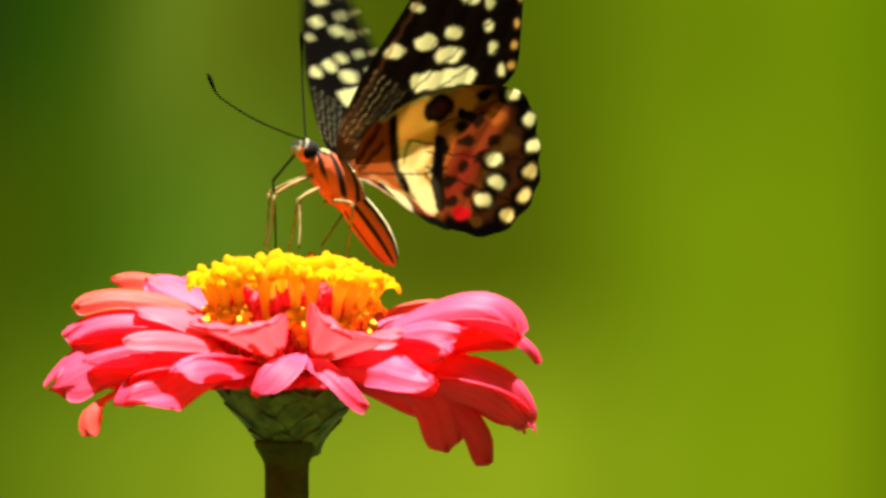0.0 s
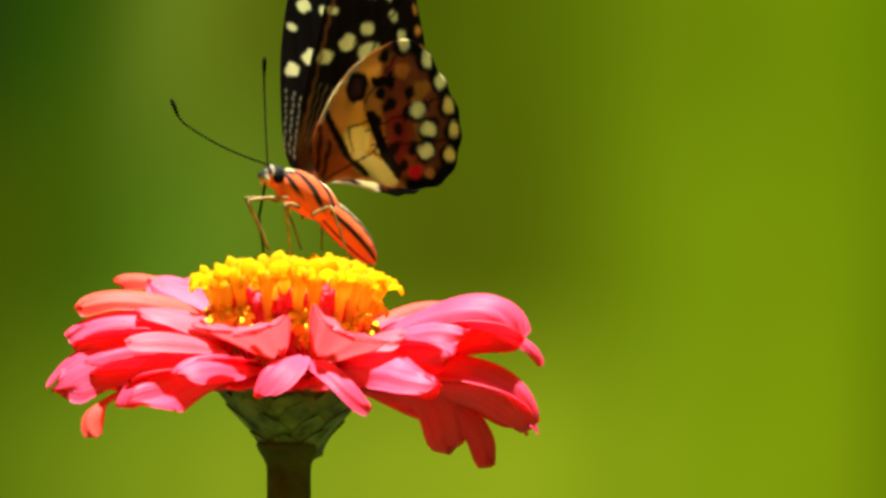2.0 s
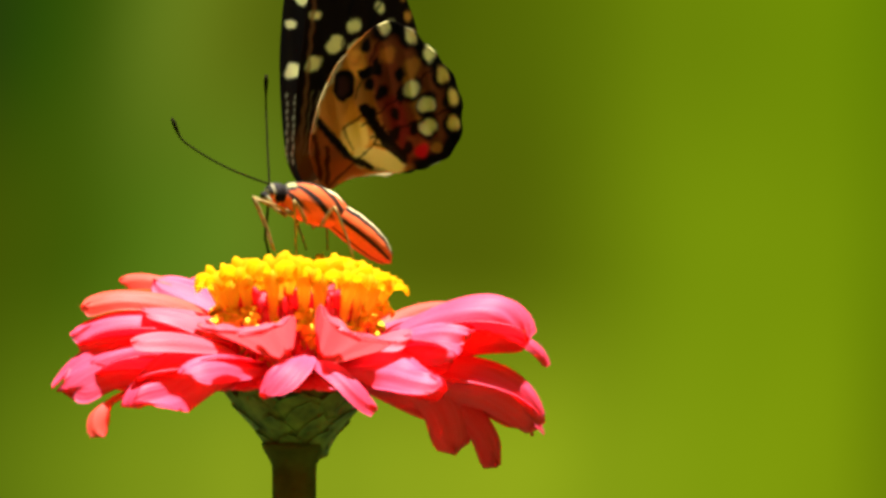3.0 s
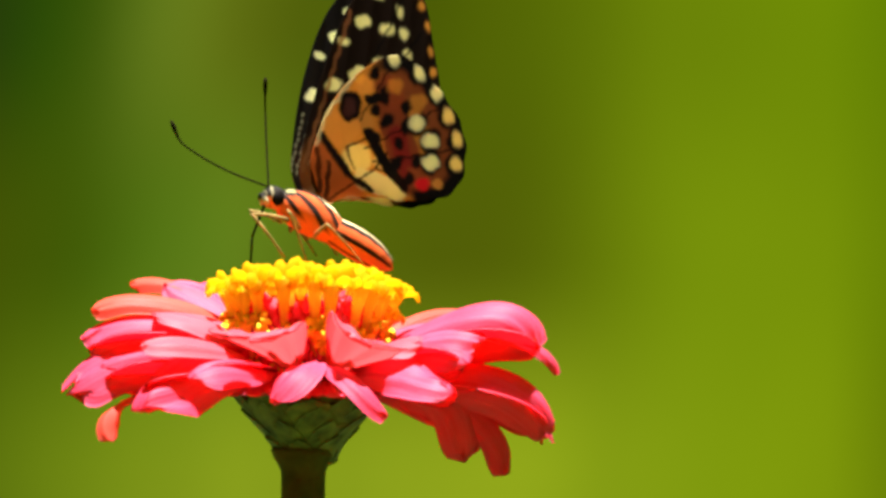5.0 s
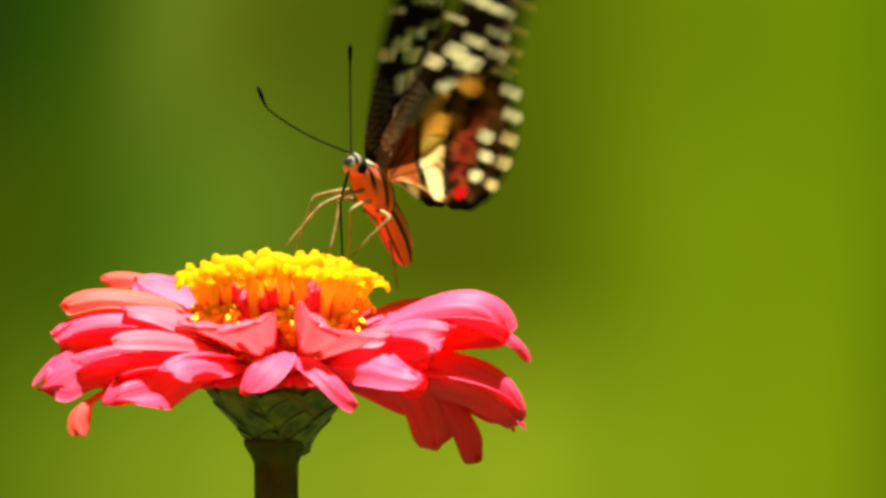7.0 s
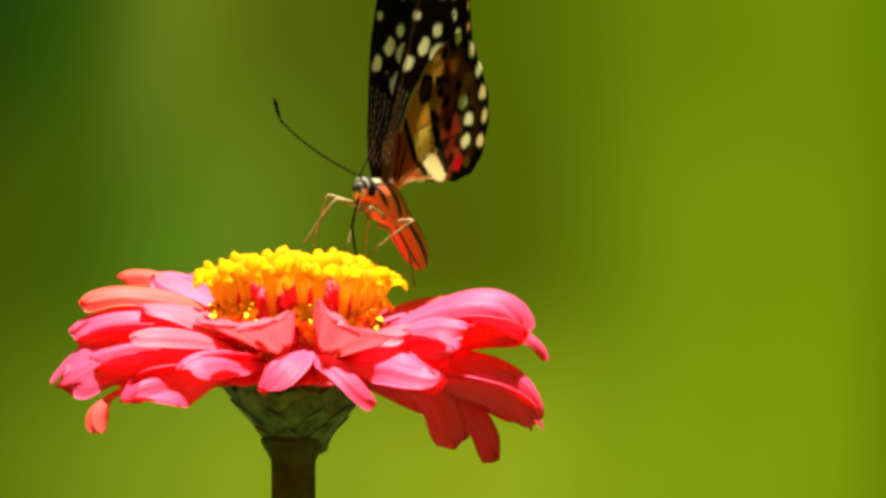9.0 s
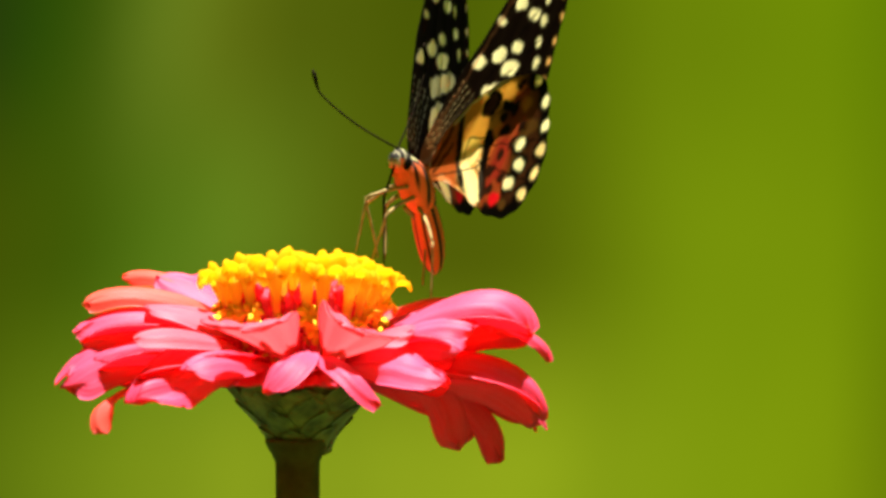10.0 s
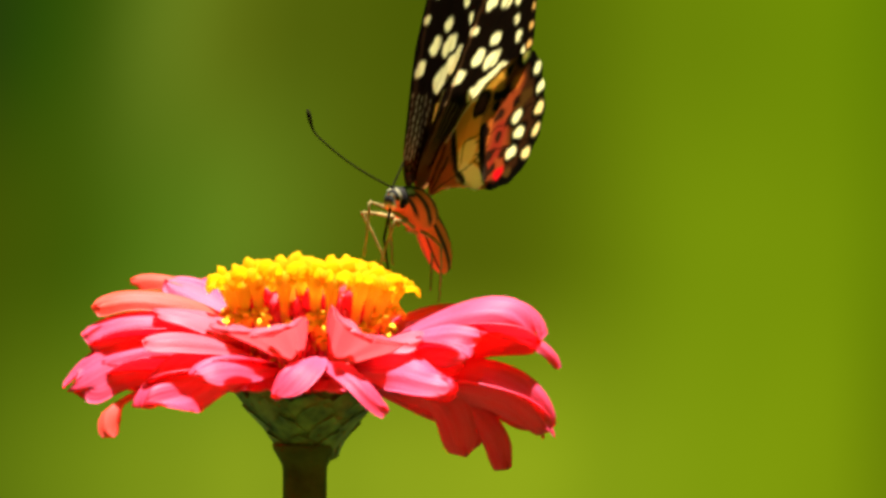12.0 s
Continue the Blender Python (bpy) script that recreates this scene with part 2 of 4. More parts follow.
def build_petals():
    # the far side, mostly behind the disc
    petal(118, (-13.6, 16, 9.7), (-19.2, 22, 17.7), (-21.2, 24, 13.3), 5, arch=60)
    petal(105, (-6.6, 18, 3.5), (-6.0, 28, 9.5), (-7.5, 36, 10.4), 12, arch=30)
    petal(85, (0.6, 18, 3.5), (2.3, 28, 9.5), (3.1, 36, 9.9), 12, arch=30)
    petal(62, (6.8, 18, 3.5), (10.7, 26, 8.5), (12.7, 32, 8.9), 12, arch=30)
    petal(40, (12.1, 12, 3.6), (17.1, 20, 7.6), (19.1, 24, 7.5), 9, arch=40)
    petal(30, (15.1, 12, 8.5), (21.2, 16, 10.1), (27.3, 18, 9.7), 4.2, arch=60, face=(0, -0.5, 0.85), top=PETAL_FADED)
    petal(20, (15.2, 6, 6.8), (19.8, 6, 8.2), (25.5, 6, 7.0), 6, arch=45, face=(0, -0.45, 0.9))
    # reaching left, the upper ones overhanging and shading the lower
    petal(150, (-13.3, 10, 10.3), (-25.9, 16, 17.1), (-33.2, 18, 14.1), 5, arch=70, face=(0, -0.5, 0.85), widest=0.84, top=PETAL_FADED)
    petal(155, (-11.1, 8, 7.8), (-19.5, 12, 13.0), (-26.7, 15, 14.2), 9.5, arch=35, face=(0.2, -0.6, 0.8))
    petal(172, (-10.5, -3, 8.0), (-29.5, -1.5, 15.7), (-38.3, -2, 9.4), 6.2, arch=50, face=(0, -0.62, 0.78), widest=0.8, top=PETAL_FADED)
    petal(180, (-9.3, -7, 6.1), (-19.3, -6, 9.5), (-27.3, -5, 9.2), 9, arch=30, face=(0, -0.35, 0.93), top=PETAL_PALE)
    petal(178, (-10.5, -4, 5.0), (-29.5, -4, 12.6), (-39.6, -4, 4.3), 10.8, z0=0.5, arch=60, face=(0, -0.5, 0.85), face_tip=(-0.45, -0.5, 0.75), widest=0.8)
    petal(182, (-10.3, -6, 2.1), (-26.2, -6, 6.1), (-38.2, -5, 2.3), 8, arch=25, face=(0, 0.72, 0.7), widest=0.7)
    petal(188, (-12.2, -8, 2.6), (-25.9, -9, 5.6), (-35.8, -9, 0.0), 5, arch=50, face=(0, -0.7, 0.7), face_tip=(-0.4, -0.5, 0.75), widest=0.8)
    petal(196, (-9.0, -13, 2.5), (-21.5, -15, 6.8), (-28.1, -16, 3.7), 7.2, arch=45, face=(0, -0.5, 0.87), face_tip=(-0.2, -0.4, 0.9), widest=0.75, top=PETAL_PALE)
    petal(186, (-14.2, -8, 1.7), (-32.7, -10, 6.1), (-42.0, -9, -4.9), 13, z0=-1, arch=45, face=(0, -0.8, 0.6), face_tip=(-0.8, -0.5, 0.35), turn=0.6, widest=0.84, notch=0.2)
    petal(195, (-12.1, -9, -1.3), (-25.8, -11, 0.3), (-34.7, -10, -2.5), 8, z0=-1, arch=25, face=(0, 0.7, 0.72), widest=0.7)
    petal(190, (-12.4, -5, 0.1), (-26.2, -6, 3.1), (-36.1, -6, -0.9), 12, z0=-1, arch=35, face=(0, -0.95, 0.3))
    petal(205, (-9.1, -10, -2.2), (-19.6, -15, -1.6), (-27.3, -16, -3.5), 6.5, z0=-1, arch=25, face=(0, 0.72, 0.7), widest=0.7)
    petal(212, (-9.0, -12, -0.7), (-20.5, -16, 2.4), (-25.0, -18.5, -8.7), 12, z0=-1, arch=45, face=(0, -0.98, 0.2), face_tip=(-0.3, -0.5, 0.8), turn=0.75, widest=0.82, notch=0.12, lip=3.5)
    petal(225, (-5.0, -14, -0.1), (-11.6, -18, 0.5), (-17.8, -19, -0.9), 5.5, arch=25, face=(0, 0.72, 0.7))
    petal(228, (-4.9, -15, -0.8), (-13.4, -21, 2.7), (-18.9, -23, -1.3), 9, arch=50, face=(0, -0.8, 0.6), face_tip=(-0.1, -0.4, 0.9), widest=0.78)
    petal(200, (-19.4, -4, -2.9), (-38.3, -13, -3.6), (-32.9, -15, -12.7), 5.0, z0=-3, arch=80, face=(0, -0.8, 0.5), face_tip=(0.2, -0.7, 0.7), claw=0.34, widest=0.92, swell=0.68, notch=0, top=PETAL_FADED)
    # towards the camera, two of them standing up as cups with rolled rims
    petal(262, (-2.0, -20, 0.6), (-7.3, -25, 9.8), (-8.7, -34, 5.5), 15.5, r0=11.5, turn=0.5, face=(0.1, 0.75, 0.66), face_tip=(-0.1, -0.65, 0.75), arch=-14, widest=0.88, claw=0.1, notch=0.14, top=PETAL_PALE)
    petal(285, (6.4, -20, 0.3), (9.5, -25, 9.4), (12.1, -34, 4.6), 13.5, r0=11.5, turn=0.5, face=(0.35, 0.7, 0.6), face_tip=(0.45, -0.6, 0.7), arch=-14, widest=0.88, claw=0.1, notch=0.12, top=PETAL_PALE)
    petal(266, (3.3, -28, 3.1), (0.1, -38, 2.8), (-4.8, -36, -4.8), 8.5, r0=12, arch=50, face=(-0.2, -0.5, 0.85), face_tip=(-0.4, -0.6, 0.7), widest=0.75, claw=0.4)
    petal(284, (4.3, -28, 3.1), (8.4, -38, 0.6), (14.7, -36, -7.1), 6.2, r0=12, arch=55, face=(0.2, -0.5, 0.85), face_tip=(0.3, -0.5, 0.8), widest=0.75, claw=0.4)
    # reaching right
    petal(347, (17.4, -6, 6.1), (37.6, -9, 18.9), (40.5, -8, 3.9), 13.5, arch=62, face=(0, -0.45, 0.9), widest=0.66)
    petal(345, (19.4, -9, 1.7), (32.2, -12, 8.2), (40.7, -10, 3.6), 8.5, arch=25, face=(0, 0.72, 0.7), widest=0.72)
    petal(352, (23.3, -6, 4.1), (41.1, -9, 9.6), (44.1, -8, -0.6), 3.6, arch=60, face=(0, -0.6, 0.8))
    petal(335, (15.5, -10, 3.7), (25.3, -14, 9.2), (31.0, -14, 5.1), 8, arch=45, face=(0, -0.5, 0.87), widest=0.75)
    petal(330, (14.5, -12, 1.8), (24.4, -17, 6.3), (28.2, -17, 1.4), 8.5, arch=50, face=(0, -0.75, 0.66), widest=0.78)
    petal(312, (9.7, -14, 2.1), (14.6, -18, 5.8), (20.3, -18, 4.7), 8, arch=35, face=(0, -0.45, 0.9), top=PETAL_PALE)
    petal(333, (15.5, -12, 0.3), (21.4, -15, 4.3), (27.3, -15, -0.1), 9, arch=25, face=(0, 0.72, 0.7), widest=0.7)
    petal(335, (15.5, -8, 0.2), (23.4, -9, 1.2), (29.3, -8, -5.7), 16, z0=-1, arch=30, face=(0, -0.97, 0.2))
    petal(318, (11.7, -16, -0.5), (17.6, -23, 3.1), (24.1, -24, -4.3), 10.5, arch=48, face=(0, -0.9, 0.4), face_tip=(0.2, -0.45, 0.9), widest=0.78, lip=2)
    petal(320, (11.6, -14, -2.6), (19.5, -19, -0.9), (26.3, -19, -4.3), 8, z0=-1, arch=25, face=(0, 0.72, 0.7))
    petal(340, (17.4, -8, -3.0), (35.5, -17.5, 2.2), (42.2, -12.5, -11.2), 11.2, z0=-1, arch=72, face=(0, -0.95, 0.3), face_tip=(0.3, -0.95, -0.05), widest=0.7, notch=0.14)
    petal(336, (17.4, -9, -5.7), (33.2, -13, -1.6), (41.2, -11, -10.7), 8, z0=-1, arch=25, face=(0, 0.72, 0.7), widest=0.7)
    petal(338, (27.3, -9, -1.8), (40.1, -10, -4.7), (41.3, -10, -12.8), 1.6, z0=-1, arch=50, face=(0.6, -0.6, 0.5))
    petal(338, (27.3, -9, -1.8), (41.6, -10, -4.7), (43.2, -10, -12.6), 1.6, z0=-1, arch=50, face=(0.6, -0.6, 0.5))
    petal(322, (15.5, -10, -2.7), (27.3, -11.5, 0.5), (27.9, -11.5, -16.0), 9, z0=-1.5, arch=52, face=(0.2, -0.95, 0.05), face_tip=(0.2, -0.95, -0.22), widest=0.84, notch=0.04)
    petal(330, (19.4, -9, -4.7), (33.2, -11, -4.6), (34.8, -11.5, -18.2), 5.8, z0=-1.5, arch=70, face=(0.3, -0.92, 0.05), face_tip=(0.3, -0.92, -0.22), widest=0.84)
    petal(335, (17.4, -8, -4.8), (27.3, -9, -1.3), (32.2, -8, -10.7), 12, z0=-1.5, arch=30, face=(0, -1, 0.1))
    # short inner ones hiding the cup
    for deg in range(205, 345, 23):
        a = radians(deg)
        c, s = math.cos(a), math.sin(a)
        petal(deg, (11 * c, 11 * s, -1.5), (14 * c, 14 * s, -2.0), (16 * c, 16 * s, -4.6), 8, arch=25, z0=-2.0, r0=7.0)


build_petals()


def floret_mesh(height, spread, rise, lobes, turn):
    """A tubular disc floret with rounded yellow lobes, standing on its foot."""
    zs = np.linspace(0, height, 7)
    verts, faces, _ = tube([(0, 0, z) for z in zs], [0.6, 0.64, 0.7, 0.78, 0.95, 1.3, 1.75], 10)
    low, high = Vector((0.98, 0.62, 0.10)), Vector((0.96, 0.86, 0.05))
    cols = [tuple(low.lerp(high, smooth(v[2] / height, 0.15, 0.75))) for v in verts]
    for k in range(lobes):
        a = turn + 2 * math.pi * (k + 0.16 * math.sin(3.1 * k + turn)) / lobes
        d = Vector((math.cos(a), math.sin(a), 0))
        out, up = spread * (1 + 0.2 * math.sin(5 * k + turn)), rise * (1 + 0.25 * math.sin(4 * k + 2 * turn))
        line = [d * 0.7 + Vector((0, 0, height - 0.9)), d * 1.5 + Vector((0, 0, height + 0.2 + 0.2 * up)), d * (1.6 + out * 0.4) + Vector((0, 0, height + 0.3 + up * 0.8)),
                d * (1.6 + out * 0.8) + Vector((0, 0, height + 0.2 + up)), d * (1.6 + out * 1.05) + Vector((0, 0, height - 0.3 + up * 0.85)), d * (1.6 + out * 1.15) + Vector((0, 0, height - 0.6 + up * 0.7))]
        v2, f2, _ = tube(line, [0.5, 0.8, 0.88, 0.86, 0.66, 0.22], 9, 0.55)
        n = len(verts)
        verts += v2
        faces += [tuple(q + n for q in f) for f in f2]
        cols += [(0.86, 0.50, 0.008)] * len(v2)
    return [v * MM for v in verts], faces, cols


def build_disc():
    rng = np.random.default_rng(3)
    # the fleshy cone under the florets, covered in red chaff
    nu, nv = 26, 44
    verts = []
    for i in range(nu):
        s = i / (nu - 1)
        r = 11.2 + 1.5 * s if s < 0.8 else 12.4 * math.sqrt(max(0.0, 1 - ((s - 0.8) / 0.2) ** 2)) + 0.01
        z = -3.0 + 17.0 * s
        for j in range(nv):
            a = 2 * math.pi * j / nv
            k = 1 + 0.05 * math.sin(13 * a + 5 * i) + 0.04 * rng.uniform(-1, 1)
            verts.append(tilted(r * k * math.cos(a), r * k * math.sin(a), z) * MM)
    mesh_object("receptacle", verts, strip_faces(nu, nv, 0, False, True), [SCALE_RED], zinnia, "red chaffy cone")
    # red chaff scales round the cone
    line = [Vector((0, 0, z)) for z in (0, 1.5, 3.0, 4.2)]
    sv, sf, _ = tube(line, [0.6, 0.95, 0.95, 0.2], 6, 0.8)
    scale = bpy.data.meshes.new("chaff_scale")
    scale.from_pydata([tuple(v * MM) for v in sv], [], sf)
    scale.polygons.foreach_set("use_smooth", [True] * len(sf))
    scale.materials.append(SCALE_RED)
    for k in range(190):
        a = k * 2.39996
        z = 0.5 + 10.5 * (k / 190)
        ob = new("chaff_scale", scale)
        ob.parent = zinnia
        p = tilted((11.2 + 0.09 * z) * math.cos(a), (11.2 + 0.09 * z) * math.sin(a), z) * MM
        out = tilted(math.cos(a) * 0.35, math.sin(a) * 0.35, 1)
        ob.matrix_basis = Matrix.Translation(p) @ out.to_track_quat("Z", "Y").to_matrix().to_4x4()
    # open florets
    shapes = []
    for k in range(8):
        v, f, c = floret_mesh(10.0, (2.1, 1.1)[k // 4] + 0.3 * (k % 3), (0.9, 2.7)[k // 4], 5, 0.4 * k)
        ob = mesh_object("disc_floret", v, f, [FLORET], zinnia, "", None, c)
        shapes.append(ob.data)
        bpy.data.objects.remove(ob)

    def stand(r_foot, z_foot, r_head, z_head, a, k):
        ob = new("disc_floret", shapes[k])
        ob.parent = zinnia
        foot = tilted(r_foot * math.cos(a), r_foot * math.sin(a), z_foot)
        head = tilted(r_head * math.cos(a), r_head * math.sin(a), z_head)
        way = head - foot
        m = Matrix.Translation(foot * MM) @ way.to_track_quat("Z", "Y").to_matrix().to_4x4()
        ob.matrix_basis = m @ Matrix.Diagonal((1, 1, way.length / 10.0, 1))

    # the rim, with gaps through which the red cone shows
    for deg in (180, 207, 219, 232, 254, 277, 288, 309, 322, 336, 356, 20, 42, 62, 82, 101, 121, 141, 161):
        a = radians(deg)
        stand(11.8, 3.0 + rng.uniform(-0.6, 0.6), 14.8 + rng.uniform(-0.6, 0.6), 16.0 - 1.6 * math.sin(a) - 2.4 * math.cos(a) ** 2 + rng.uniform(-0.5, 0.5), a, int(rng.integers(4)))
    for k, (count, rf, zf, rh, zh) in enumerate(((11, 10.0, 12.0, 11.8, 15.3), (9, 7.0, 9.5, 8.2, 15.2), (5, 3.0, 10, 3.4, 15.2))):
        for i in range(count):
            a = 2 * math.pi * (i + 0.5 * (k % 2)) / count + rng.uniform(-0.10, 0.10)
            stand(rf, zf + rng.uniform(-0.6, 0.6), rh + rng.uniform(-0.7, 0.7), zh - 0.7 * math.sin(a) + rng.uniform(-1.5, 1.1), a, int(rng.integers(4)) + 4)
    # small closed florets low down between the tubes
    bv, bf, _ = tube([(0, 0, z) for z in (0, 0.7, 1.5, 2.1, 2.4)], [0.4, 0.6, 0.75, 0.8, 0.5], 8)
    for k in range(5):
        d = Vector((math.cos(1.257 * k), math.sin(1.257 * k), 0))
        v2, f2, _ = tube([d * 0.2 + Vector((0, 0, 2.0)), d * 0.8 + Vector((0, 0, 2.7)), d * 1.3 + Vector((0, 0, 2.6)), d * 1.55 + Vector((0, 0, 2.2))], [0.3, 0.5, 0.45, 0.15], 6, 0.7)
        bf += [tuple(q + len(bv) for q in f) for f in f2]
        bv += v2
    bud = bpy.data.meshes.new("floret_bud")
    bud.from_pydata([tuple(v * MM) for v in bv], [], bf)
    bud.polygons.foreach_set("use_smooth", [True] * len(bf))
    bud.materials.append(BUD)
    for i in range(34):
        a = 2 * math.pi * i / 34 + rng.uniform(-0.08, 0.08)
        z = rng.uniform(3.0, 7.0)
        ob = new("floret_bud", bud)
        ob.parent = zinnia
        p = tilted(12.2 * math.cos(a), 12.2 * math.sin(a), z) * MM
        out = tilted(math.cos(a) * 0.9, math.sin(a) * 0.9, 1)
        size = rng.uniform(1.1, 1.8)
        ob.matrix_basis = Matrix.Translation(p) @ out.to_track_quat("Z", "Y").to_matrix().to_4x4() @ Matrix.Diagonal((size, size, size, 1))
    # yellow curled stigmas at the feet of the front petals
    for a, z in ((248, 0.6), (262, 1.0), (276, 0.4), (305, 0.8), (222, 0.8)):
        a = radians(a)
        d, e = Vector((math.cos(a), math.sin(a), 0)), Vector((-math.sin(a), math.cos(a), 0))
        for k in (-1, 1):
            line = [tilted(*(d * (11 + 2.0 * q) + e * k * (0.4 + 1.6 * q * q) + Vector((0, 0, z + 1.5 * math.sin(2.6 * q))))) * MM for q in np.linspace(0, 1, 7)]
            v, f, _ = tube(line, [0.28 * MM] * 6 + [0.2 * MM], 7)
            mesh_object("stigma", v, f, [FLORET], zinnia, "curled yellow stigma", None, [(0.92, 0.5, 0.02)] * len(v))


build_disc()


def build_calyx():
    def profile(z):
        """Radius of the green cup, z millimetres over the petals' foot."""
        return 4.6 + 8.4 * float(smooth(z, -17.5, -2.5))

    nu, nv = 18, 32
    verts = []
    for i in range(nu):
        z = -17.0 + 13.5 * i / (nu - 1)
        for j in range(nv):
            a = 2 * math.pi * j / nv
            verts.append(tilted((profile(z) - 0.5) * math.cos(a), (profile(z) - 0.5) * math.sin(a), z) * MM)
    mesh_object("calyx_cup", verts, strip_faces(nu, nv, 0, False, True), [BRACT], zinnia, "dark green cup")
    # overlapping bracts with rounded rims
    for row, (z0, z1, count, wide) in enumerate(((-17.0, -11.0, 7, 5.6), (-15.0, -7.5, 8, 7.4), (-12.0, -4.8, 9, 9.0), (-9.0, -3.2, 10, 9.2))):
        for i in range(count):
            a0 = 2 * math.pi * (i + 0.5 * (row % 2)) / count + rng.uniform(-0.12, 0.12)
            mu, mv = 9, 8
            grow, tipz = rng.uniform(0.85, 1.12), z1 + rng.uniform(-0.9, 0.6)
            top, low = [], []
            for p in range(mu):
                s = p / (mu - 1)
                z = z0 + (tipz - z0) * s
                w = wide * 0.5 * grow * math.sqrt(max(0.01, 1 - max(0, (s - 0.3) / 0.7) ** 2.0))
                for q in range(mv):
                    v = q / (mv - 1) * 2 - 1
                    r = profile(z) + 0.5 * s * s + 0.35 - 0.35 * v * v + (3 - row) * 0.10 + 0.15 * math.sin(5 * v + i)
                    a = a0 + v * w / max(r, 4)
                    zz = z - 0.4 * v * v * s
                    top.append(tilted(r * math.cos(a), r * math.sin(a), zz) * MM)
                    low.append(tilted((r - 0.4) * math.cos(a), (r - 0.4) * math.sin(a), zz) * MM)
            n = mu * mv
            faces = strip_faces(mu, mv, 0, True) + strip_faces(mu, mv, n, False)
            rim = ([p * mv for p in range(mu)] + [(mu - 1) * mv + q for q in range(1, mv)]
                   + [p * mv + mv - 1 for p in range(mu - 2, -1, -1)] + [q for q in range(mv - 2, 0, -1)])
            faces += [(q, rim[(x + 1) % len(rim)], rim[(x + 1) % len(rim)] + n, q + n) for x, q in enumerate(rim)]
            mesh_object("bract", top + low, faces, [BRACT], zinnia)
    # stem down into the ground, gently bowed
    line, radii = [], []
    for i in range(46):
        s = (i / 45) ** 3
        z = -14.5 - s * (HEAD_Z / MM + 6)
        line.append(Vector((-0.6 + 9 * s * s, 6 * s * s, z)) * MM)
        fall = -14.5 - z
        radii.append((3.9 + 1.9 * (1 - float(smooth(np.float64(fall), 0, 4.5))) + 0.6 * s) * MM)
    v, f, _ = tube(line, radii, 18)
    mesh_object("stem", v, f, [STEM], zinnia, "ridged dull green stem")


build_calyx()

# ---- the butterfly ----
butterfly = tagged(new("butterfly"), "orange-bodied swallowtail with spotted black wings feeding on the flower", "butterfly")

BLACK, CREAM, ORANGE = np.array((0.010, 0.007, 0.006)), np.array((0.80, 0.72, 0.42)), np.array((0.84, 0.145, 0.035))


def lathe(name, path, rad_y, rad_z, paint, label="", nu=64, nv=80):
    """A smooth body along x: path (x, z), half widths; paint(s, angle) with the angle from the back."""
    s = np.linspace(0, 1, nu)
    keys = np.linspace(0, 1, len(path))
    px = np.interp(s, keys, [p[0] for p in path])
    pz = np.interp(s, keys, [p[1] for p in path])
    ry, rz = np.interp(s, keys, rad_y), np.interp(s, keys, rad_z)
    for arr in (pz, ry, rz):
        arr[1:-1] = (arr[:-2] + 2 * arr[1:-1] + arr[2:]) / 4
    verts, cols = [], []
    for i in range(nu):
        j = max(i - 1, 0), min(i + 1, nu - 1)
        d = Vector((px[j[1]] - px[j[0]], 0, pz[j[1]] - pz[j[0]])).normalized()
        up = Vector((-d.z, 0, d.x)) if d.x > 0 else Vector((d.z, 0, -d.x))
        for k in range(nv):
            a = 2 * math.pi * k / nv
            verts.append((Vector((px[i], 0, pz[i])) + up * (rz[i] * math.cos(a)) + Vector((0, 1, 0)) * (ry[i] * math.sin(a))) * MM)
            cols.append(paint(s[i], math.degrees(abs(math.atan2(math.sin(a), math.cos(a))))))
    faces = strip_faces(nu, nv, 0, px[-1] < px[0], True)
    return mesh_object(name, verts, faces, [FUR], butterfly, label, None, np.array(cols))


def band(x, middle, half, soft):
    return float(1 - smooth(abs(x - middle), half, half + soft))


def paint_thorax(s, a):
    c = ORANGE * (0.72 + 0.28 * float(smooth(np.float64(a), 70, 110)))
    back = float(1 - smooth(np.float64(a), 26, 40))
    c = c * (1 - back) + BLACK * back
    c = c + (CREAM - c) * band(a, 30, 9, 6) * float(smooth(np.float64(s), 0.42, 0.55)) * 0.9
    for start in (-22, 34, 90, 146, 202):
        line = band(a, start + 165 * (s - 0.5), 8.5, 5) * float(1 - smooth(np.float64(a), 112, 136))
        c = c + (BLACK - c) * line
    # black collar with pale tufts
    collar = float(1 - smooth(np.float64(s), 0.20, 0.26)) * float(1 - smooth(np.float64(a), 62, 76))
    c = c + (BLACK - c) * collar
    c = c + (np.array((0.30, 0.28, 0.12)) - c) * 0.85 * band(a, 34, 14, 5) * band(s, 0.17, 0.05, 0.03)
    return c


def paint_abdomen(s, a):
    c = ORANGE * (0.80 + 0.20 * float(smooth(np.float64(a), 80, 120)))
    back = float(1 - smooth(np.float64(a), 8, 14))
    c = c * (1 - back) + BLACK * back
    c = c + (CREAM - c) * band(a, 26, 13, 5) * 0.8 * (1 - float(smooth(np.float64(s), 0.80, 0.95)))
    scallop = 2.0 * math.sin(s * 38)
    for start, wide in ((53 + scallop, 11), (106, 6), (160, 3)):
        c = c + (BLACK - c) * band(a, start, wide, 4) * (1 - float(smooth(np.float64(s), 0.86, 0.98)))
    return c


HEAD_Y, HEAD_Z2 = [0.4, 1.25, 1.75, 1.9, 1.8, 1.2], [0.4, 1.4, 1.95, 2.1, 2.0, 1.4]


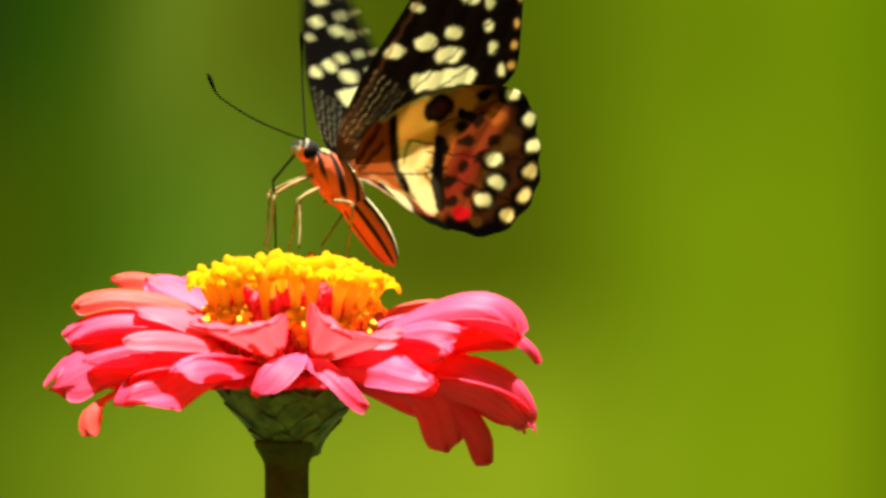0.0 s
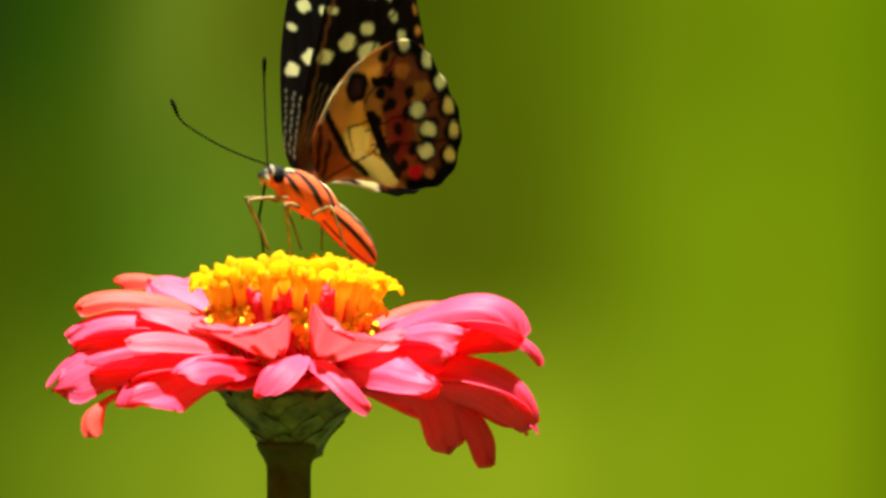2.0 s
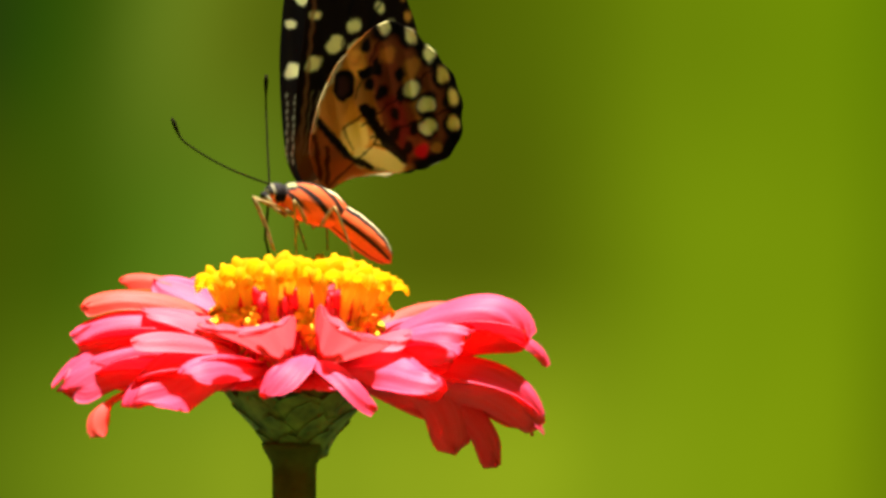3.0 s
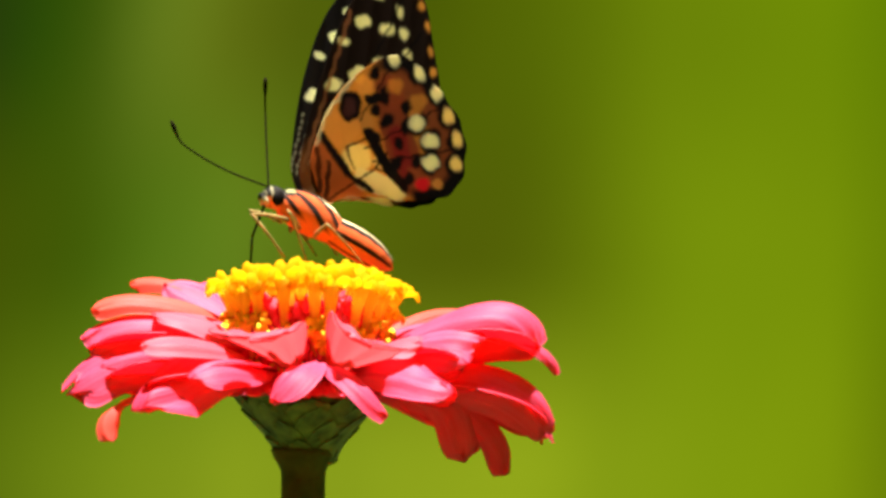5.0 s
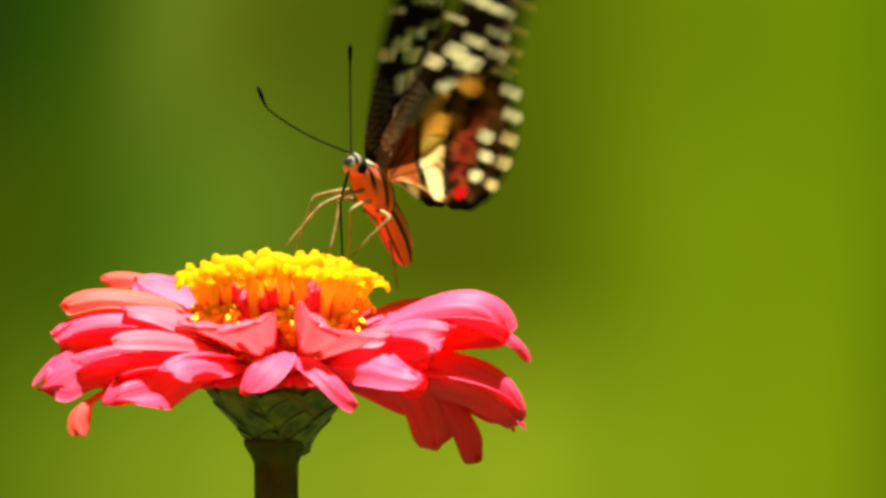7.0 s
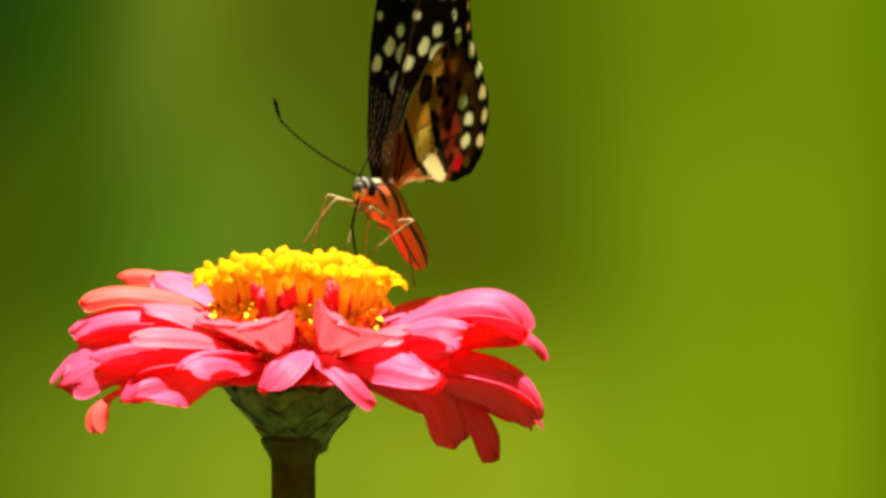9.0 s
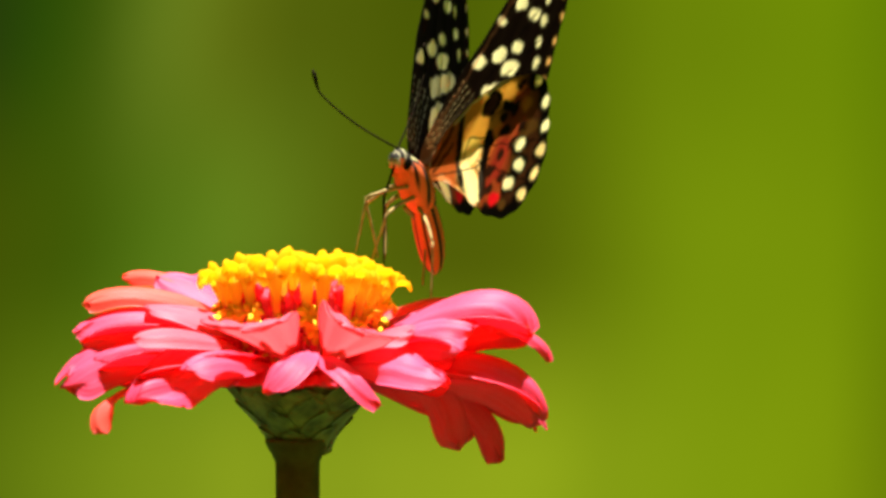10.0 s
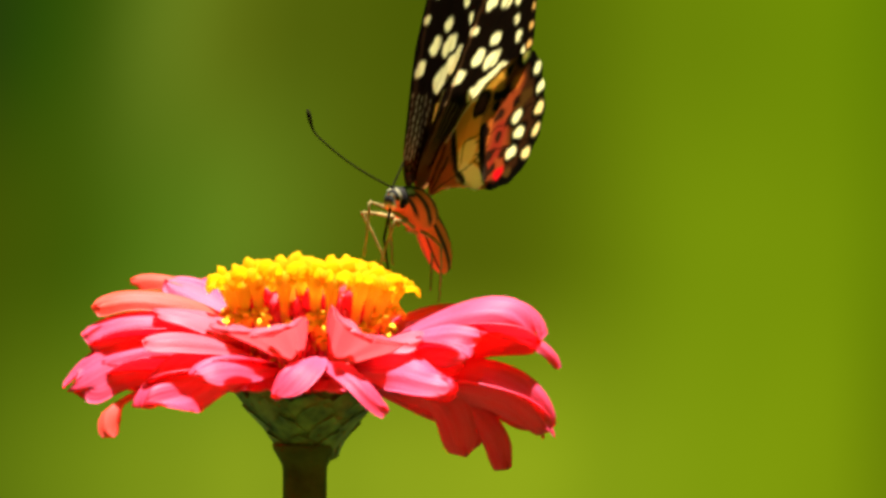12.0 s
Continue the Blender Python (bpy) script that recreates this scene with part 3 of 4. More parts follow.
def paint_head(s, a):
    c = ORANGE.copy()
    back = float(1 - smooth(np.float64(a), 92, 106))
    c = c * (1 - back) + BLACK * back
    side = float(1 - smooth(np.float64(a), 118, 130))
    for at in (0.10, 0.34):
        c = c + (CREAM - c) * band(s, at, 0.03, 0.03) * side * 0.3
    c = c + (CREAM - c) * 0.6 * band(s, 0.90, 0.04, 0.03) * float(1 - smooth(np.float64(a), 112, 122)) * float(smooth(np.float64(a), 30, 40))
    return c


moving = {}


def build_body():
    lathe("thorax", [(7.2, 0.6), (5.8, 0.6), (3.5, 0.5), (0.5, 0.3), (-2.5, -0.1), (-5.0, -0.7), (-6.4, -1.2)],
          [1.3, 2.2, 2.7, 2.9, 2.7, 2.2, 1.5], [1.3, 2.6, 3.4, 3.8, 3.5, 2.8, 1.8], paint_thorax, "black-striped orange furry thorax")
    moving["abdomen"] = lathe("abdomen", [(-3.6, -0.5), (-5.5, -1.1), (-8.5, -2.0), (-11.5, -3.0), (-14.5, -4.2), (-16.8, -5.2), (-18.0, -5.8)],
          [2.0, 2.35, 2.6, 2.6, 2.25, 1.45, 0.15], [2.35, 2.7, 2.95, 2.9, 2.45, 1.55, 0.15], paint_abdomen, "orange abdomen with black side lines")
    head = lathe("head", [(9.9, 0.2), (9.5, 0.35), (8.7, 0.6), (7.8, 0.7), (6.9, 0.7), (6.4, 0.7)],
                 HEAD_Y, HEAD_Z2, paint_head, "black head with cream lines", 48, 56)
    for sgn in (1, -1):
        bm = bmesh.new()
        bmesh.ops.create_uvsphere(bm, u_segments=24, v_segments=16, radius=1.22 * MM)
        for v in bm.verts:
            v.co.y *= 0.7
            v.co.z *= 1.1
            v.co += Vector((7.7, sgn * 1.35, 0.45)) * MM
        me = bpy.data.meshes.new("eye")
        bm.to_mesh(me)
        bm.free()
        me.polygons.foreach_set("use_smooth", [True] * len(me.polygons))
        me.materials.append(EYE)
        line = [Vector((8.7, sgn * 0.55, -1.2)), Vector((9.6, sgn * 0.6, -0.7)), Vector((10.3, sgn * 0.5, 0.0)), Vector((10.6, sgn * 0.4, 0.6))]
        v, f, _ = tube([p * MM for p in line], [0.55 * MM, 0.62 * MM, 0.48 * MM, 0.15 * MM], 10)
        mesh_object("palp", v, f, [FUR], head, "furry palp, orange below and black at the tip", None, [tuple(ORANGE)] * 10 + [tuple(CREAM * 0.6)] * 10 + [tuple(BLACK)] * 20)
        ob = new("eye", me)
        ob.parent = head
        tagged(ob, "round glossy black eye")


build_body()


def spline(points, count, closed=True):
    """Points evenly along a smooth curve through the given ones."""
    p = np.array(points, float)
    n = len(p)
    out = []
    for i in range(n):
        a, b, c, d = p[i - 1], p[i], p[(i + 1) % n], p[(i + 2) % n]
        for t in np.linspace(0, 1, 24, endpoint=False):
            out.append(0.5 * (2 * b + (c - a) * t + (2 * a - 5 * b + 4 * c - d) * t * t + (3 * b - a - 3 * c + d) * t ** 3))
    out = np.array(out + out[:1])
    run = np.concatenate([[0], np.cumsum(np.linalg.norm(np.diff(out, axis=0), axis=1))])
    at = np.linspace(0, run[-1], count, endpoint=False)
    return np.stack([np.interp(at, run, out[:, k]) for k in (0, 1)], 1)


# wing outlines: (back along the body, out from the hinge)
FORE = [(0, 0), (-3, 3), (-4.8, 10), (-6.0, 18), (-6.6, 26), (-6.8, 34), (-5.8, 42), (-3.5, 48), (0, 50.5), (3.5, 50), (7.5, 46.5), (11, 41.4), (13.8, 37), (16.2, 32.8), (16.8, 28.5), (14, 21), (9, 12), (4, 4)]
HIND = [(0, 0), (-3, 3), (-4.6, 7), (-4.0, 12), (-3.0, 16), (-0.4, 22), (3.8, 27.2), (8, 30.8), (11.5, 31.9), (15, 30.9), (18.5, 28.6), (22, 25.8), (25.5, 22), (27, 17.2), (27, 13), (25.6, 9.5), (21.5, 6.4), (15.5, 4.6), (9, 3.6), (3.5, 1.8)]


def spot(p, a, b, ra, rb, turn=0.0, soft=0.45):
    """How far each point lies inside a soft oval spot, 0 to 1."""
    c, s = math.cos(radians(turn)), math.sin(radians(turn))
    x, y = p[:, 0] - a, p[:, 1] - b
    q = np.hypot((x * c + y * s) / ra, (y * c - x * s) / rb)
    return 1 - smooth(q * min(ra, rb), min(ra, rb) - soft * 0.5, min(ra, rb) + soft * 0.5)


def line_mark(p, a0, b0, a1, b1, half, soft=0.3):
    d = np.array((a1 - a0, b1 - b0))
    t = np.clip(((p - (a0, b0)) @ d) / (d @ d), 0, 1)
    q = np.linalg.norm(p - (np.array((a0, b0)) + t[:, None] * d), axis=1)
    return 1 - smooth(q, half, half + soft)


def lay(c, colour, amount):
    return c + (np.array(colour) - c) * amount[:, None]


DARK, TAN, PALE, WARM, RED = (0.006, 0.004, 0.003), (0.74, 0.25, 0.03), (0.86, 0.72, 0.34), (0.82, 0.29, 0.045), (0.60, 0.012, 0.018)
GOLD = (0.88, 0.47, 0.12)
LIME = (0.88, 0.88, 0.50)

# cream spots of the forewing, seen from both sides: place, half length, half width
FORE_SPOTS = [(-3.5, 21.3, 1.9, 1.3), (0.2, 25.9, 2.2, 1.5), (3.2, 30.2, 1.6, 1.25), (5.0, 26.5, 2.7, 1.55), (-4.9, 30.0, 1.2, 0.9), (-2.9, 35.8, 1.8, 1.3), (2.2, 37.2, 1.8, 1.2), (-2.0, 42.5, 1.5, 1.1)]
FORE_SUB = [(3.2, 42.0), (5.6, 38.4), (7.8, 35.0), (10.9, 32.2), (14.6, 29.8)]
FORE_EDGE = [(3.6, 48.5), (6.8, 45.6), (9.6, 42.4), (12.0, 38.2), (14.0, 34.8), (15.6, 31.6)]


def paint_fore_under(p, edge):
    c = np.tile(np.array((0.014, 0.006, 0.003)), (len(p), 1))
    for a, b, ra, rb in FORE_SPOTS:
        c = lay(c, PALE, spot(p, a, b, ra * 0.93, rb * 0.93, 45, 0.7))
    c = lay(c, PALE, smooth(p[:, 0] - 0.32 * p[:, 1] + 0.6, 0, 1.2) * (1 - smooth(p[:, 1], 17, 20)))
    c = lay(c, PALE, line_mark(p, 3.4, 19.2, 10.0, 25.6, 1.25, 0.5))
    for a, b in FORE_SUB:
        c = lay(c, PALE, spot(p, a, b, 1.25, 0.95, 120, 0.6) * 0.9)
    for a, b in FORE_EDGE:
        c = lay(c, WARM, spot(p, a, b, 1.0, 0.7, 120, 0.6) * 0.9)
    # fine tan streaks and the brown root of the wing
    c = lay(c, (0.26, 0.07, 0.015), (1 - smooth(np.hypot(p[:, 0], p[:, 1]), 5, 11)) * 0.9)
    for k in range(6):
        for j in range(9):
            t0, t1 = j / 9, (j + 0.62) / 9
            a0, b0, a1, b1 = -2.6 + k * 0.75, 5.0, -4.0 + k * 1.35, 17.0
            c = lay(c, (0.60, 0.38, 0.14), line_mark(p, a0 + (a1 - a0) * t0, b0 + (b1 - b0) * t0, a0 + (a1 - a0) * t1, b0 + (b1 - b0) * t1, 0.10, 0.22) * 0.28)
    c = lay(c, (0.30, 0.10, 0.03), line_mark(p, -2.6, 3, -5.9, 36, 0.25, 0.3) * 0.8)
    for a1, b1 in ((3, 47), (9, 41), (13, 35), (15.5, 29)):
        c = lay(c, DARK, line_mark(p, 0, 4, a1, b1, 0.12, 0.25) * 0.8)
    return c


def paint_fore_upper(p, edge):
    c = np.tile(np.array(DARK), (len(p), 1))
    for a, b, ra, rb in FORE_SPOTS:
        c = lay(c, LIME, spot(p, a, b, ra, rb, 45, 0.5))
    c = lay(c, LIME, line_mark(p, 3.4, 19.2, 10.0, 25.6, 1.5, 0.5))
    c = lay(c, LIME, spot(p, 7.6, 14.2, 3.0, 5.0, -14))
    c = lay(c, LIME, spot(p, 6.9, 9.5, 0.8, 3.5, -8) * 0.9)
    for a, b in FORE_SUB:
        c = lay(c, LIME, spot(p, a, b, 1.1, 0.8, 120))
    for a, b in FORE_EDGE:
        c = lay(c, LIME, spot(p, a, b, 0.6, 0.45, 120))
    # rows of fine pale scales near the hinge
    for k in range(5):
        for j in range(10):
            c = lay(c, LIME, spot(p, -3.4 + k * 1.15 + (k - 2.0) * j * 0.05, 3.4 + j * 1.4 + 0.5 * (k % 2), 0.24, 0.36, 0, 0.3) * 0.4)
    return c


HIND_EDGE = [(9.5, 30.6), (15.1, 29.6), (19.2, 26.8), (22.3, 23.2), (24.8, 19.3), (25.2, 14.6)]
HIND_SUB = [(19.8, 13.3), (19.2, 17.4), (15.9, 19.9)]
HIND_DARK = [(5.8, 26.8), (8.5, 23.2), (6.9, 19.9), (9.7, 18.6), (7.7, 14.0), (12.8, 14.9), (12.7, 11.1), (15.8, 8.9), (13.3, 22.3), (13.9, 18.8), (17.0, 12.7)]


def paint_hind_under(p, edge):
    c = np.tile(np.array((0.62, 0.135, 0.022)), (len(p), 1))
    # tan and cream cells beyond the slanting bar
    beyond = smooth((p[:, 0] + 3.5) * 0.62 + (p[:, 1] - 12.2) * 0.78, -0.5, 0.6)
    c = lay(c, TAN, beyond)
    c = lay(c, WARM, spot(p, 0.2, 14.2, 3.6, 3.4, 0, 1.5) * beyond)
    c = lay(c, WARM, line_mark(p, 1.5, 14.5, 5.4, 17.2, 1.2, 0.8))
    c = lay(c, (0.94, 0.60, 0.17), spot(p, 4.6, 9.9, 3.1, 2.7, 25, 0.8) * beyond)
    c = lay(c, (0.96, 0.70, 0.27), line_mark(p, 6.4, 6.3, 13.8, 6.3, 1.7, 0.5) * beyond)
    c = lay(c, GOLD, spot(p, 9.6, 10.4, 1.7, 1.3, 20, 0.6))
    c = lay(c, WARM, spot(p, 4.3, 24.0, 2.2, 1.6, 60, 0.9) * 0.8)
    # dark red band across the middle
    rust = np.maximum(line_mark(p, 9.5, 24.5, 11.5, 18, 2.6, 1.6), line_mark(p, 11.5, 18, 16.0, 9.5, 2.8, 1.2))
    c = lay(c, (0.22, 0.030, 0.012), rust * 0.9)
    c = lay(c, (0.26, 0.011, 0.012), line_mark(p, 12.2, 16.5, 15.6, 10.0, 1.2, 1.4) * 0.8)
    # black border with its pale spots, and the black zigzag inside the red band
    outer = smooth(p[:, 0] * 0.85 + p[:, 1] * 0.30, 15.6, 17.2)
    border = np.maximum(outer, smooth(p[:, 1], 26, 29) * smooth(p[:, 0], 4, 8))
    c = lay(c, (0.31, 0.068, 0.016), (1 - smooth(edge, 6.6, 8.2)) * border)
    c = lay(c, DARK, (1 - smooth(edge, 1.8, 3.8)) * border)
    for a, b in HIND_EDGE + HIND_SUB:
        c = lay(c, DARK, spot(p, a, b, 2.7, 2.15, 60, 0.9))
    for a0, b0, a1, b1, half in ((6.2, 15.2, 8.6, 12.6, 0.85), (8.6, 12.6, 11.3, 9.7, 0.75), (11.3, 9.7, 15.0, 7.2, 0.9), (5.4, 21.5, 8.2, 22.6, 0.7)):
        c = lay(c, DARK, line_mark(p, a0, b0, a1, b1, half, 0.5))
    for k, (a, b) in enumerate(HIND_DARK):
        c = lay(c, DARK, spot(p, a, b, 1.65 + 0.35 * math.sin(2.3 * k), 1.1, 70 + 25 * math.sin(1.7 * k), 0.7))
    c = lay(c, DARK, spot(p, 1.7, 19.1, 2.3, 3.0, -8, 0.6))
    c = lay(c, (0.085, 0.022, 0.016), spot(p, 1.7, 18.9, 1.2, 1.8, -8, 1.0))
    for a, b, ra, rb in ((10.4, 25.6, 1.8, 1.4), (15.6, 24.0, 1.9, 1.5), (15.2, 21.6, 1.2, 0.9)):
        c = lay(c, TAN, spot(p, a, b, ra, rb, 40, 0.9) * 0.9)
    # strokes and veins from the hinge
    c = lay(c, DARK, line_mark(p, -3.2, 12.0, 3.4, 6.4, 0.62, 0.4))
    c = lay(c, DARK, line_mark(p, 3.4, 6.4, 8.5, 4.7, 0.35, 0.4))
    for a0, b0, a1, b1, h in ((0.2, 0.6, 8.6, 8.9, 0.10), (8.6, 8.9, 12.0, 9.2, 0.14), (2.1, 11.2, 7.6, 15.2, 0.12), (2.1, 11.2, 4.4, 7.8, 0.10), (8.6, 8.9, 10.8, 12.6, 0.14),
                              (-1.6, 1.6, -3.6, 9, 0.38), (-0.2, 1.2, -0.9, 7.5, 0.34), (4, 17, 9, 29, 0.10), (6, 12, 20, 24, 0.10), (8, 10, 24, 17, 0.10)):
        c = lay(c, DARK, line_mark(p, a0, b0, a1, b1, h, 0.25) * 0.85)
    for k, (a, b) in enumerate(HIND_EDGE):
        c = lay(c, PALE if k < 3 else (0.86, 0.50, 0.15), spot(p, a, b, 1.65, 1.2, 110, 0.6))
    for a, b in HIND_SUB:
        c = lay(c, PALE, spot(p, a, b, 1.95, 1.5, 20, 0.6))
    c = lay(c, RED, spot(p, 18.7, 8.8, 1.65, 1.15, 25, 0.8))
    c = lay(c, WARM, spot(p, 21.8, 9.8, 1.1, 1.0, 20, 0.5))
    # pale fold along the inner margin and the front edge
    c = lay(c, (0.60, 0.48, 0.28), line_mark(p, 4.0, 1.9, 15.0, 4.4, 0.35, 0.3) * 0.5)
    c = lay(c, PALE, np.maximum(line_mark(p, -4.0, 10, -3.0, 16, 0.22, 0.3), line_mark(p, -3.0, 16, 1.4, 24.4, 0.25, 0.3)) * 0.7)
    return c


def paint_hind_upper(p, edge):
    c = np.tile(np.array(DARK), (len(p), 1))
    beyond = smooth((p[:, 0] + 3.5) * 0.62 + (p[:, 1] - 12.2) * 0.78, -0.5, 0.6)
    c = lay(c, (0.30, 0.10, 0.03), (1 - beyond) * 0.9)
    for a0, b0, a1, b1, half in ((-0.5, 15.5, 5.5, 9.0, 3.2), (5.5, 9.0, 13.0, 6.5, 1.9), (0.5, 17, 4.0, 24, 1.4)):
        c = lay(c, LIME, line_mark(p, a0, b0, a1, b1, half, 0.8) * beyond)
    c = lay(c, (0.30, 0.07, 0.02), np.maximum(line_mark(p, 9.5, 24.5, 10.6, 17, 2.2, 2.0), line_mark(p, 10.6, 17, 16.5, 9.5, 2.4, 1.6)))
    c = lay(c, DARK, spot(p, 1.7, 19.1, 2.2, 3.0, -8, 0.6))
    for a, b in HIND_EDGE + HIND_SUB:
        c = lay(c, LIME, spot(p, a, b, 1.35, 1.1, 45))
    c = lay(c, RED, spot(p, 18.7, 8.8, 1.9, 1.35, 25))
    c = lay(c, (0.72, 0.66, 0.48), line_mark(p, 2.5, 1.6, 15.0, 4.4, 0.7, 0.4))
    return c


def build_wing(name, outline, under, upper, sgn, hinge, label, scallop=0.0, lift=0.0):
    count, rings = 300, 46
    rim = spline(outline, count)
    ctr = rim.mean(axis=0)
    if scallop:
        k = np.arange(count)
        d = rim - ctr
        far = smooth(rim[:, 0], 8, 14)
        rim = ctr + d * (1 + scallop * far * np.cos(k * 2 * math.pi / 17.0))[:, None]
    s = np.linspace(0.0, 1, rings) ** 0.85
    p = np.concatenate([ctr + f * (rim - ctr) for f in s])
    edge = np.concatenate([(1 - f) * np.linalg.norm(rim - ctr, axis=1) for f in s])
    bend = 0.6 * np.sin(p[:, 1] / 14.0) - 0.25 * np.abs(np.sin(p[:, 0] * 0.75 + p[:, 1] * 0.2)) * smooth(p[:, 1], 4, 14)
    bend = bend + lift * smooth(p[:, 1], 1, 8)
    sheet = np.stack([-p[:, 0], bend * sgn, p[:, 1]], 1)
    half = 0.05 * sgn
    outer, inner = sheet.copy(), sheet.copy()
    outer[:, 1] += half          # the side that shows when the wings are shut
    inner[:, 1] -= half
    n = count * rings
    faces = strip_faces(rings, count, 0, sgn > 0, True) + strip_faces(rings, count, n, sgn < 0, True)
    last = (rings - 1) * count
    for j in range(count):
        k = (j + 1) % count
        q = (last + j, last + k, n + last + k, n + last + j)
        faces.append(q if sgn < 0 else q[::-1])
    wavy = p + 0.15 * np.stack([np.sin(1.9 * p[:, 1] + 0.8 * p[:, 0]), np.sin(1.6 * p[:, 0] + 1.1 * p[:, 1])], 1) + 0.05 * np.stack([np.sin(6.1 * p[:, 1]), np.sin(5.3 * p[:, 0] + p[:, 1])], 1)
    cols = np.concatenate([under(wavy, edge), upper(wavy, edge)])
    ob = mesh_object(name, np.concatenate([outer, inner]) * MM, faces, [WING], butterfly, label, None, cols)
    ob.location = Vector(hinge) * MM
    return ob


FORE_HINGE, HIND_HINGE = (2.4, 1.0, 3.6), (-1.8, 1.2, 3.2)
wings = {}
for sgn in (1, -1):
    wings["fore", sgn] = build_wing("forewing", FORE, paint_fore_under, paint_fore_upper, sgn, (FORE_HINGE[0], sgn * FORE_HINGE[1], FORE_HINGE[2]), "black forewing with cream spots")
    wings["hind", sgn] = build_wing("hindwing", HIND, paint_hind_under, paint_hind_upper, sgn, (HIND_HINGE[0], sgn * HIND_HINGE[1], HIND_HINGE[2]), "orange, black and cream hindwing with a red spot", 0.015, 0.35)


def build_antenna():
    line, radii = [], []
    for i in range(26):
        s = i / 25
        hook = float(smooth(s, 0.76, 1.06))
        line.append(Vector((22.6 * s - 0.9 * hook, 0, -1.2 * math.sin(math.pi * s) + 2.3 * hook ** 1.3)) * MM)
        radii.append((0.17 + 0.24 * float(smooth(s, 0.82, 0.95)) - 0.2 * float(smooth(s, 0.97, 1.0))) * MM)
    v, f, _ = tube(line, radii, 8)
    return mesh_object("antenna", v, f, [ANTENNA], butterfly, "thin black antenna with a clubbed tip")


antennae = {1: build_antenna(), -1: build_antenna()}
for sgn, ob in antennae.items():
    ob.location = Vector((9.0, sgn * 0.7, 2.0)) * MM


def limb(name, length, r0, r1, mat, bow=0.0, label=""):
    line = [Vector((length * s, 0, bow * math.sin(math.pi * s))) * MM for s in np.linspace(0, 1, 9)]
    v, f, _ = tube(line, [(r0 + (r1 - r0) * s) * MM for s in np.linspace(0, 1, 9)], 7)
    return mesh_object(name, v, f, [mat], butterfly, label)


FEMUR, TIBIA, FEED_A, FEED_B = 8.0, 10.0, 6.5, 13.0
POLES = [(-0.8, 0.4, 0.7), (-0.2, 0.8, 0.4), (0.5, 0.9, 0.1)]      # which way the knees point
HIPS = [(4.6, 1.4, -2.6), (2.2, 1.6, -3.4), (-1.2, 1.5, -3.6)]
legs = {}
for k in range(3):
    for sgn in (1, -1):
        legs[k, sgn] = limb("thigh", FEMUR, 0.42, 0.28, LEG, 0.3), limb("shin", TIBIA, 0.27, 0.16, LEG, 0.2)
proboscis = limb("proboscis_base", FEED_A, 0.26, 0.24, ANTENNA, 0.1), limb("proboscis_tip", FEED_B, 0.24, 0.15, ANTENNA, 0.1)


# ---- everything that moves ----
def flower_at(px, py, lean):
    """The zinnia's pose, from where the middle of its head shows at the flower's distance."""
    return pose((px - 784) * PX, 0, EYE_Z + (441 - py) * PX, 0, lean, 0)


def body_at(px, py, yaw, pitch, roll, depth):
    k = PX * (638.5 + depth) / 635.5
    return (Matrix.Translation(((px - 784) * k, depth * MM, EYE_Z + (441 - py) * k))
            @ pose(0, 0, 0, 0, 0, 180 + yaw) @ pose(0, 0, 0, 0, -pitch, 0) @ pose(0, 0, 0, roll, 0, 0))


def aim(way, up=(0, 0, 1)):
    """Turn that lays +x along way, with +z as near to up as can be."""
    x = Vector(way).normalized()
    y = Vector(up).cross(x)
    y = y.normalized() if y.length > 1e-4 else Vector((0, 1, 0))
    return Matrix((x, y, x.cross(y))).transposed().to_4x4()


def bent(hip, foot, a, b, pole):
    """Poses of the two pieces of a limb whose knee points to the pole."""
    way = foot - hip
    d = min(max(way.length, abs(a - b) + 0.4), a + b - 0.05)
    way = way.normalized()
    k = (a * a - b * b + d * d) / (2 * d)
    side = (pole - way * pole.dot(way)).normalized()
    knee = hip + way * k + side * math.sqrt(max(a * a - k * k, 0.0))
    return (Matrix.Translation(hip * MM) @ aim(knee - hip), Matrix.Translation(knee * MM) @ aim(foot - knee))


